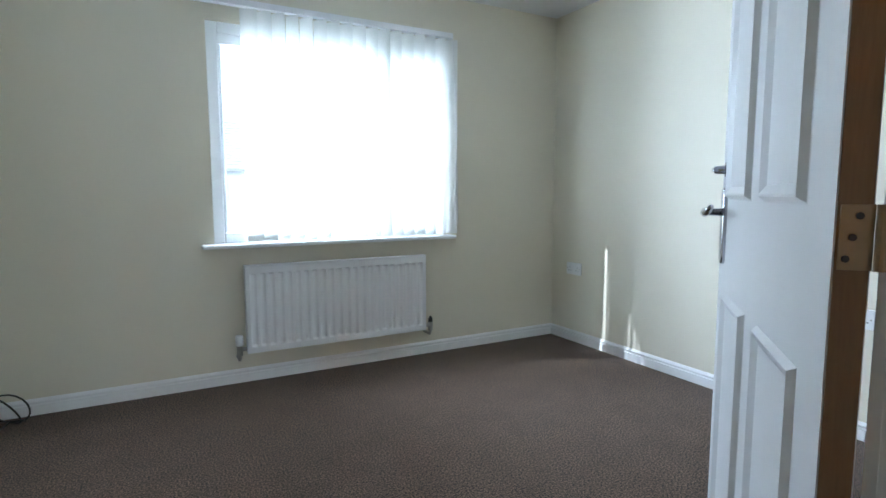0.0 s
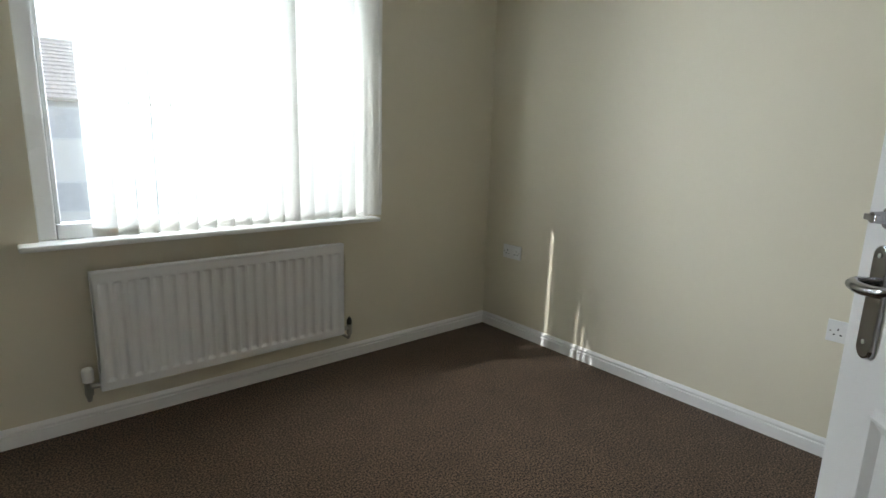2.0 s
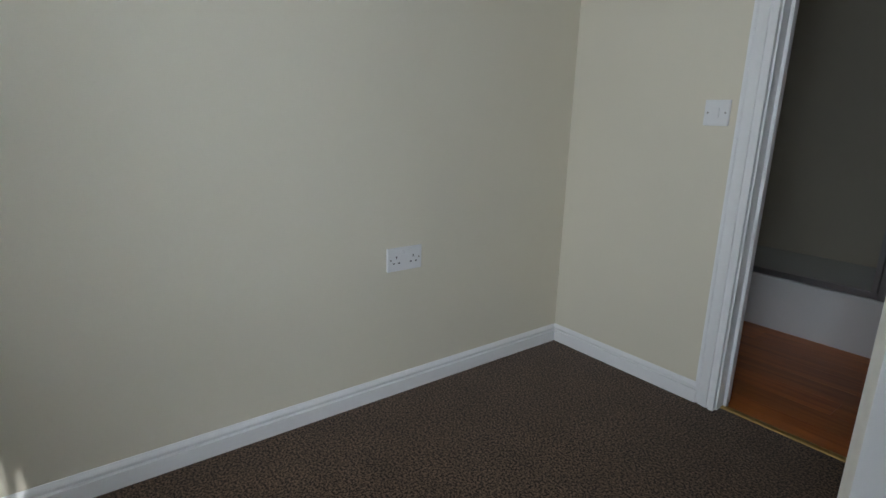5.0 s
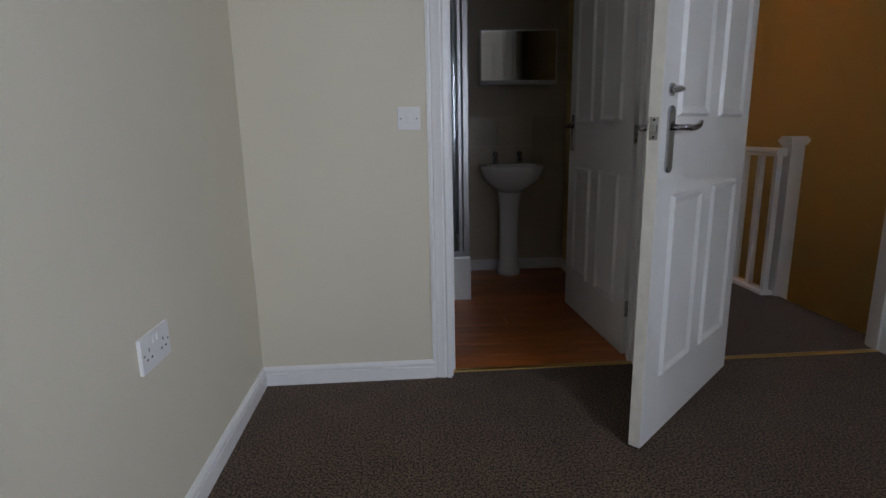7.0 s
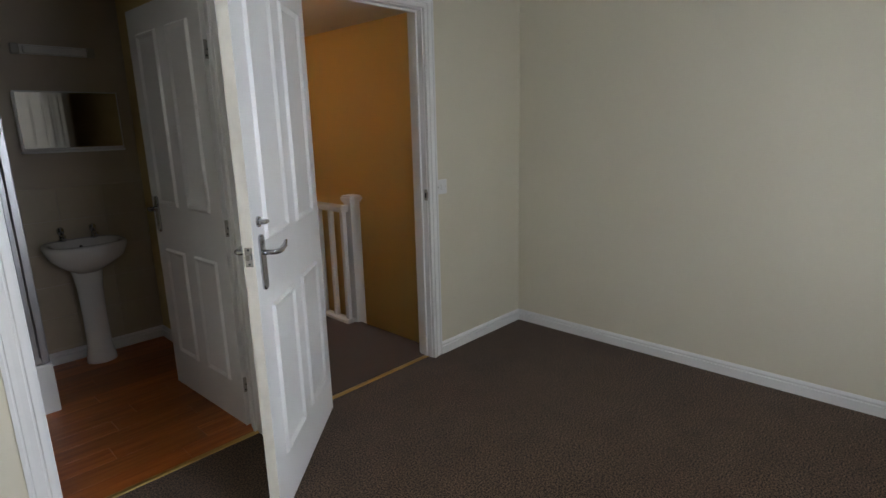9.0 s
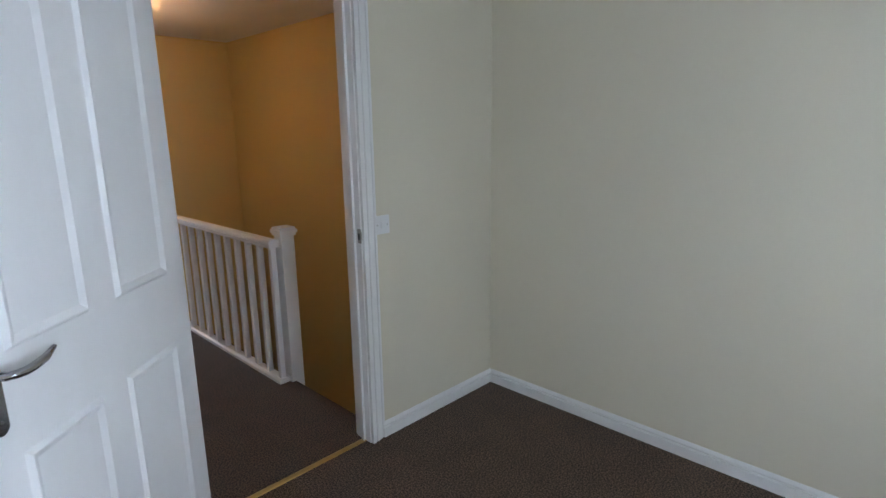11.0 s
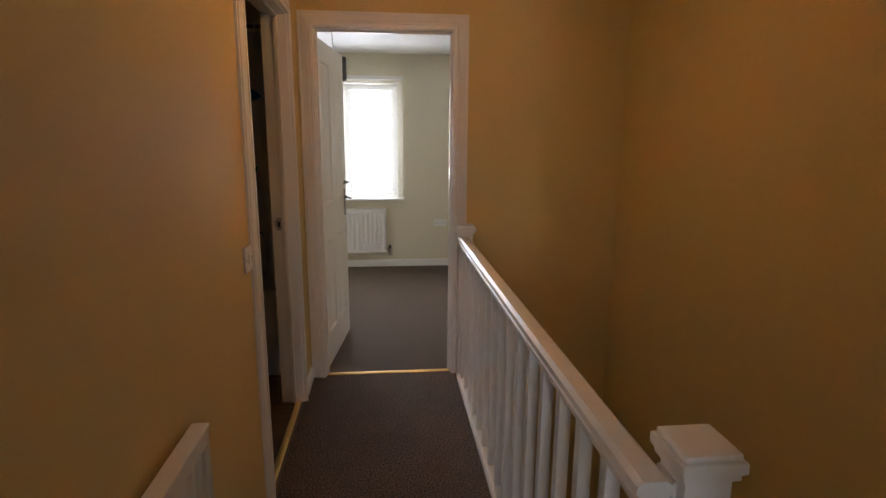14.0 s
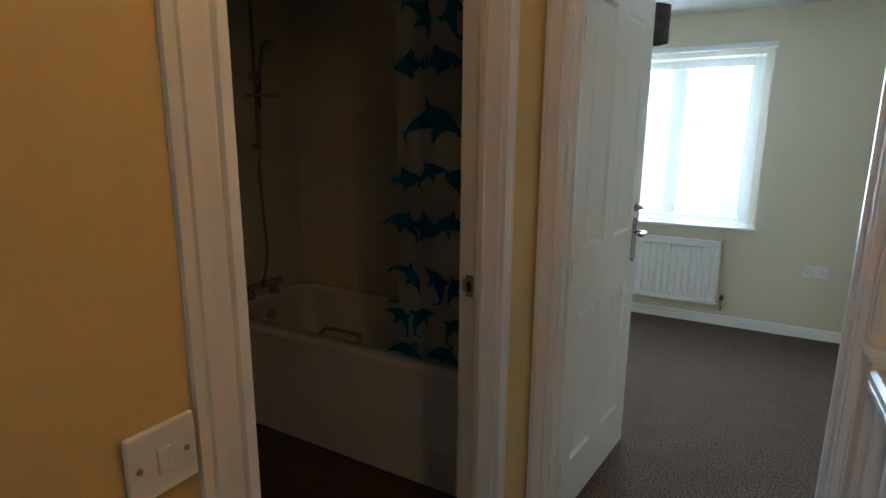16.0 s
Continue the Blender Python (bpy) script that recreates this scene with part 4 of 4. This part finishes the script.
for y in (-0.08, 0.08):
    part("pillar", tube([(0, y, 0), (0, y, 0.06)], [0.026, 0.016], 12), CHROME, mx)
    part("head", tube([(0, y * 1.2, 0.06), (0, y * 1.75, 0.06)], [0.022, 0.026], 10), CHROME, mx)
part("spout", tube([(0, 0, 0.06), (-0.06, 0, 0.07), (-0.11, 0, 0.06), (-0.125, 0, 0.035)], [0.016, 0.014, 0.013, 0.012], 10), CHROME, mx, "", True)

hr = thing("shower_rail", pose(-0.094, -3.66, 0.14), "chrome shower riser rail with handset and hose", "shower")
part("rail", tube([(-0.045, 0, 1.2), (-0.045, 0, 2.0)], 0.01, 10), CHROME, hr)
for z in (1.22, 1.98):
    part("bracket", tube([(0, 0, z), (-0.055, 0, z)], 0.017, 12), CHROME, hr)
part("slider", box(-0.075, -0.02, -0.022, 0.022, 1.55, 1.6, 0.008), CHROME, hr)
hs = part("handset", tube([(-0.07, 0.0, 1.5), (-0.085, 0, 1.6), (-0.11, 0, 1.7), (-0.15, 0, 1.74)], [0.012, 0.012, 0.014, 0.02], 10), CHROME, hr, "", True)
part("rose", lathe_at([(0.02, 0.03), (0.048, 0.01), (0.05, 0), (0.045, -0.004)], (-0.16, 0, 1.715)), CHROME, hs, "round shower head", True)
part("soap_dish", box(-0.15, -0.03, -0.06, 0.06, 1.47, 1.485, 0.006), CHROME, hr)
part("hose", tube([(-0.07, 0.0, 1.5), (-0.075, 0.0, 1.3), (-0.06, 0.02, 1.1), (-0.05, 0.0, 0.85), (-0.065, 0.0, 0.65), (-0.05, 0.01, 0.53), (-0.035, 0.02, 0.47)], 0.0075, 8), CHROME, hr, "flexible chrome hose", True)

# shower curtain with its printed sea creatures
cu = thing("shower_curtain", pose(0, 0, 0), "frosted shower curtain printed with blue dolphins and fish", "curtain")
CX0, CX1, CY = XL + T + 0.02, -1.235, -3.35


def fold(x):
    return CY + 0.007 * math.sin((x - CX0) * 62) + 0.006 * math.sin((x - CX0) * 23 + 1)


bm = bmesh.new()
nx = 60
rows = [[bm.verts.new((CX0 + (CX1 - CX0) * i / nx, fold(CX0 + (CX1 - CX0) * i / nx) * 1.0, z)) for i in range(nx + 1)] for z in (0.5, 1.0, 1.5, 2.0)]
for q, w in zip(rows, rows[1:]):
    for i in range(nx):
        bm.faces.new((q[i], q[i + 1], w[i + 1], w[i]))
part("sheet", bm, CURTAIN, cu, "", True)
part("curtain_pole", tube([(XL + T, CY, 2.03), (-0.09, CY, 2.03)], 0.012, 10), CHROME, cu)
for i in range(6):
    x = CX0 + 0.03 + i * 0.085
    part("ring", tube([(x, CY + 0.02 * math.cos(a), 2.025 + 0.026 * math.sin(a)) for a in (k * math.pi / 5 for k in range(11))], 0.0025, 6), PLASTIC, cu)


def silhouette(kind, x, z, size, flip, tilt):
    """A flat printed creature that follows the folds, from a few curves."""
    b = bmesh.new()
    spine = [(-0.5, 0.10, 0.02), (-0.38, 0.16, 0.08), (-0.2, 0.2, 0.15), (0.0, 0.2, 0.18), (0.2, 0.12, 0.16), (0.36, -0.02, 0.09), (0.46, -0.16, 0.05)]
    if kind == "fish":
        spine = [(-0.45, 0, 0.03), (-0.3, 0, 0.16), (-0.1, 0, 0.26), (0.12, 0, 0.24), (0.3, 0, 0.1), (0.36, 0, 0.06), (0.5, 0, 0.22)]
    c, s = math.cos(tilt), math.sin(tilt)

    def at(u, v):
        u, v = u * flip, v
        px, pz = x + size * (u * c - v * s), z + size * (u * s + v * c)
        return b.verts.new((px, fold(px) + 0.003, pz))
    fine = []
    n = len(spine) - 1
    for k in range(6 * n + 1):
        a, f = min(k // 6, n - 1), k / 6 - min(k // 6, n - 1)
        f = f * f * (3 - 2 * f) * 0.4 + f * 0.6
        fine.append([p + (q - p) * f for p, q in zip(spine[a], spine[a + 1])])
    before = None
    for u, v, h in fine:
        ring = [at(u, v + h * 0.9 * w) for w in (1, 0.5, 0, -0.5, -1)]
        if before:
            for w in range(4):
                b.faces.new((before[w], ring[w], ring[w + 1], before[w + 1]))
        before = ring

    def fin(*pts):
        """A curved fin as a fan of small strips between two edges that share their ends."""
        (r0, r1, tip) = pts
        last = None
        for k in range(7):
            f = k / 6
            p = [r0[m] + (tip[m] - r0[m]) * f + (0.05 * math.sin(math.pi * f) if m == 0 else 0) for m in (0, 1)]
            q = [r1[m] + (tip[m] - r1[m]) * f + (0.05 * math.sin(math.pi * f) if m == 0 else 0) for m in (0, 1)]
            pair = (at(*p), at((p[0] + q[0]) / 2, (p[1] + q[1]) / 2), at(*q))
            if last:
                b.faces.new((last[0], pair[0], pair[1], last[1]))
                b.faces.new((last[1], pair[1], pair[2], last[2]))
            last = pair
    if kind == "dolphin":
        fin((-0.06, 0.3), (0.14, 0.26), (0.2, 0.48))
        fin((-0.24, 0.08), (-0.06, 0.06), (-0.14, -0.2))
        fin((0.4, -0.1), (0.5, -0.14), (0.66, -0.28))
        fin((0.4, -0.14), (0.5, -0.16), (0.3, -0.38))
        fin((-0.46, 0.16), (-0.46, 0.04), (-0.64, 0.05))
    else:
        fin((-0.18, 0.2), (0.2, 0.18), (0.12, 0.42))
        fin((-0.12, -0.2), (0.14, -0.18), (0.1, -0.38))
    part("printed_" + kind, b, FISH, cu, "flat blue print")


rng = random.Random(4)
PRINTS = ((1.84, "dd", (-1.335, -1.506), 0.15, 1.2), (1.67, "fff", (-1.292, -1.438, -1.56), 0.125, 0.0), (1.44, "d", (-1.394,), 0.215, 0.0),
          (1.26, "fdf", (-1.283, -1.393, -1.512), 0.115, 0.25), (1.065, "dfd", (-1.262, -1.37, -1.485), 0.14, 0.15),
          (0.85, "ddd", (-1.277, -1.408, -1.525), 0.13, 0.95), (0.68, "ddd", (-1.243, -1.358, -1.506), 0.12, 0.5), (0.53, "dd", (-1.285, -1.463), 0.15, 0.1))
for z, kinds, xs, size, lean in PRINTS:
    for kind, x in zip(kinds, xs):
        silhouette("fish" if kind == "f" else "dolphin", x, z + rng.uniform(-0.012, 0.012), size * rng.uniform(1.08, 1.2), rng.choice((-1, 1)) if len(xs) > 1 else 1, lean * rng.choice((-1, 1)) + rng.uniform(-0.15, 0.15) if len(xs) > 1 else 0.27)


# ---- lamps ----
ch = thing("chandelier", pose(-2.512, -2.153, 0.06), "small lit chandelier with tiers of amber crystal drops", "chandelier")
part("ceiling_rose", lathe_at([(0.05, H - 0.085), (0.055, H - 0.07), (0.055, H - 0.06)], (0, 0, 0)), CHROME, ch)
part("chain", tube([(0, 0, 2.15), (0, 0, H - 0.08)], 0.004, 6), CHROME, ch)
for z, r in ((2.15, 0.122), (2.075, 0.098), (2.0, 0.064)):
    part("hoop", tube([(r * math.cos(a), r * math.sin(a), z) for a in (k * 2 * math.pi / 24 for k in range(25))], 0.003, 6), CHROME, ch)
part("bulb", lathe_at([(0.01, 2.04), (0.026, 2.05), (0.036, 2.08), (0.028, 2.115), (0.014, 2.14)], (0, 0, 0)), BULB, ch, "glowing bulb", True)
drop = None
for z, r, n, s in ((2.15, 0.122, 20, 1.1), (2.075, 0.098, 17, 1.1), (2.0, 0.064, 11, 1.1)):
    for k in range(n):
        a = 2 * math.pi * (k + 0.5 * (n % 2)) / n
        if drop is None:
            drop = part("crystal_drop", lathe([(0.001, 0.0), (0.005, -0.004), (0.004, -0.012), (0.009, -0.03), (0.012, -0.05), (0.008, -0.066), (0.001, -0.072)], 6), CRYSTAL, ch, "faceted amber crystal drop")
            d = drop
        else:
            d = new("crystal_drop", drop.data)
            d.parent = ch
            d["label"] = "faceted amber crystal drop"
        d.location, d.scale = (r * math.cos(a), r * math.sin(a), z), (s, s, s)
part("finial", lathe_at([(0.001, 1.895), (0.008, 1.91), (0.005, 1.925), (0.002, 1.985)], (0, 0, 0), 8), CRYSTAL, ch)

pd = thing("pendant_light", pose(-1.925, -4.5, 0), "ceiling pendant with a dark patterned drum shade", "ceiling light")
part("ceiling_rose", lathe_at([(0.035, H - 0.03), (0.045, H - 0.02), (0.045, H)], (0, 0, 0)), PLASTIC, pd, "white ceiling rose")
part("flex", tube([(0, 0, 2.0), (0, 0, H - 0.025)], 0.004, 6), PLASTIC, pd)
part("shade", tube([(0, 0, 1.866), (0, 0, 2.032)], 0.1, 28, False), SHADE_DARK, pd, "dark patterned drum shade", True)
part("lamp_holder", tube([(0, 0, 1.98), (0, 0, 2.06)], 0.018, 10), PLASTIC, pd)

# ---- loose cable on the bedroom floor ----
pts = [(-3.69, 2.80, 0.15), (-3.65, 2.81, 0.1), (-3.58, 2.80, 0.04), (-3.52, 2.78, 0.008), (-3.44, 2.77, 0.006)]
for k in range(58):
    a = 0.3 * k
    lift = 0.5 + 0.5 * math.sin(0.19 * k)
    pts.append((-3.36 + (0.07 + 0.03 * lift) * math.cos(a + 2.8) + 0.03 * math.sin(k * 0.31), 2.8 + 0.05 * math.sin(a + 2.2) * (1.1 - lift), 0.008 + (0.045 + 0.035 * lift) * (1 + math.sin(a + 0.4)) * (0.25 + 0.75 * lift)))
pts += [(-3.36, 2.72, 0.02), (-3.46, 2.69, 0.006), (-3.56, 2.67, 0.006), (-3.64, 2.64, 0.006)]
cb = thing("cable", pose(0.1, D - 2.9, 0), "coiled black cable lying on the carpet by the skirting", "cable")
part("sheath", tube(pts, 0.0042, 7), BLACK_RUBBER, cb, "", True)

# ---- outside ----
tagged(part("ground", box(-400, 400, -400, 400, -3.2, -2.9), BOUNCE_GROUND), "pale unseen ground that bounces sunlight onto the houses", "ground", kind="structure")


def house(name, x0, x1, y0, y1, label):
    top = thing(name, pose(0, 0, 0), label, "house")
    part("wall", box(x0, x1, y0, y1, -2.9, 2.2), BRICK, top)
    ym = (y0 + y1) / 2
    bm = bmesh.new()
    ends = [[bm.verts.new(p) for p in ((x, y0 - 0.3, 2.1), (x, ym, 4.6), (x, y1 + 0.3, 2.1))] for x in (x0 - 0.2, x1 + 0.2)]
    for k in range(3):
        bm.faces.new((ends[0][k], ends[0][(k + 1) % 3], ends[1][(k + 1) % 3], ends[1][k]))
    bm.faces.new(ends[0])
    bm.faces.new(ends[1])
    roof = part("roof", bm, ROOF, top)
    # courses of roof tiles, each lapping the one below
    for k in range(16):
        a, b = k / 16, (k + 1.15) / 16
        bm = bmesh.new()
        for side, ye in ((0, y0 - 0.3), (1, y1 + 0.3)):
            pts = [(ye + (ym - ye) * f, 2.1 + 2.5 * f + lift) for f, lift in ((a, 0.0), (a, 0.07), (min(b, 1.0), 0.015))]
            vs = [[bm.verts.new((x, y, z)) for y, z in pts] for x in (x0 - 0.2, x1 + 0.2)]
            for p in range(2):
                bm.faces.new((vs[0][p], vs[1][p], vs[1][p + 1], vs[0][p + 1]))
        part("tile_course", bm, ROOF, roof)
    part("gutter", box(x0, x1, y0 - 0.42, y0 - 0.3, 2.02, 2.12, 0.02), DULL_STEEL, top, "grey gutter")
    for y, out in ((y0, -1), (y1, 1)):
        n = int((x1 - x0) / 2.4)
        for k in range(n):
            x = x0 + (k + 0.5) * (x1 - x0) / n
            for z in (-1.9, 0.7):
                w = part("window", box(x - 0.55, x + 0.55, min(y, y + 0.05 * out), max(y, y + 0.05 * out), z, z + 1.15, 0.01), UPVC, top)
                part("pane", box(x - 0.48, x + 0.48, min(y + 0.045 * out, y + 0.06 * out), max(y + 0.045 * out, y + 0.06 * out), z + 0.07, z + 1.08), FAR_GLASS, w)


for y in (75, -75):
    tagged(part("backdrop", box(-120, 120, y, y + 0.5, -2.9, 60), HAZE), "white hazy sky in the distance", "sky", kind="structure")
house("house", -24, 16, 24, 32, "row of houses with brown tiled roof, lightened to look overexposed")
house("house", -20, 16, -34, -26, "row of houses with brown tiled roof, lightened to look overexposed")


# ---- pieces of floors and walls ----
def lay_tiles(parent_name, label, origin, across, up, out, cols, rows, tw, th, gap=0.003, glaze=None):
    """Glazed tiles on a wall as single pieces that share one mesh."""
    o, a, u, n = Vector(origin), Vector(across), Vector(up), Vector(out)
    back = bmesh.new()
    w, h = cols * tw, rows * th
    vs = [back.verts.new(o + a * i + u * j + n * k) for k in (0.0005, 0.004) for j in (0, h) for i in (0, w)]
    for q in ((0, 2, 3, 1), (4, 5, 7, 6), (0, 1, 5, 4), (2, 6, 7, 3), (0, 4, 6, 2), (1, 3, 7, 5)):
        back.faces.new([vs[i] for i in q])
    bed = tagged(part(parent_name, back, GROUT), label, "wall", kind="structure")
    rot = Matrix((a, u, n)).transposed().to_4x4()
    first = None
    for j in range(rows):
        for i in range(cols):
            m = Matrix.Translation(o + a * (i * tw) + u * (j * th) + n * 0.003) @ rot
            if first is None:
                first = part("tile", box(gap / 2, tw - gap / 2, gap / 2, th - gap / 2, 0, 0.005, 0.0012), glaze or TILE, bed)
                t = first
            else:
                t = new("tile", first.data)
                t.parent = bed
            t.matrix_basis = m


lay_tiles("wall_tiling_bath_back", "cream glazed wall tiles over the bath", (XL + T, -4.0, BZ), (1, 0, 0), (0, 0, 1), (0, 1, 0), 4, 8, 0.415, 0.2)
lay_tiles("wall_tiling_bath_end", "cream glazed wall tiles at the tap end", (-0.09, -3.99, BZ), (0, 1, 0), (0, 0, 1), (-1, 0, 0), 2, 8, 0.36, 0.2)
lay_tiles("wall_tiling_ensuite", "tan glazed wall tiles behind the basin, darkened for the dim ensuite", (XL + T, -1.74, 0.1), (1, 0, 0), (0, 0, 1), (0, 1, 0), 3, 5, 0.245, 0.2, glaze=TILE_TAN)

floor_e = bpy.data.objects["floor_ensuite"]
first = None
prng = random.Random(7)
y = -0.062
while y > -1.74:
    d = min(0.128, y + 1.74)
    x = XL + T + 0.004
    cut = prng.uniform(0.25, 0.95)
    while x < -0.004:
        x1 = min(-0.004, x + cut)
        bm = box(0, x1 - x - 0.0012, -(d - 0.0012), 0, 0, 0.008, 0.0008)
        p = part("plank", bm, LAMINATE, floor_e)
        p.location = (x, y, -0.008)
        x, cut = x1, 0.9
    y -= d
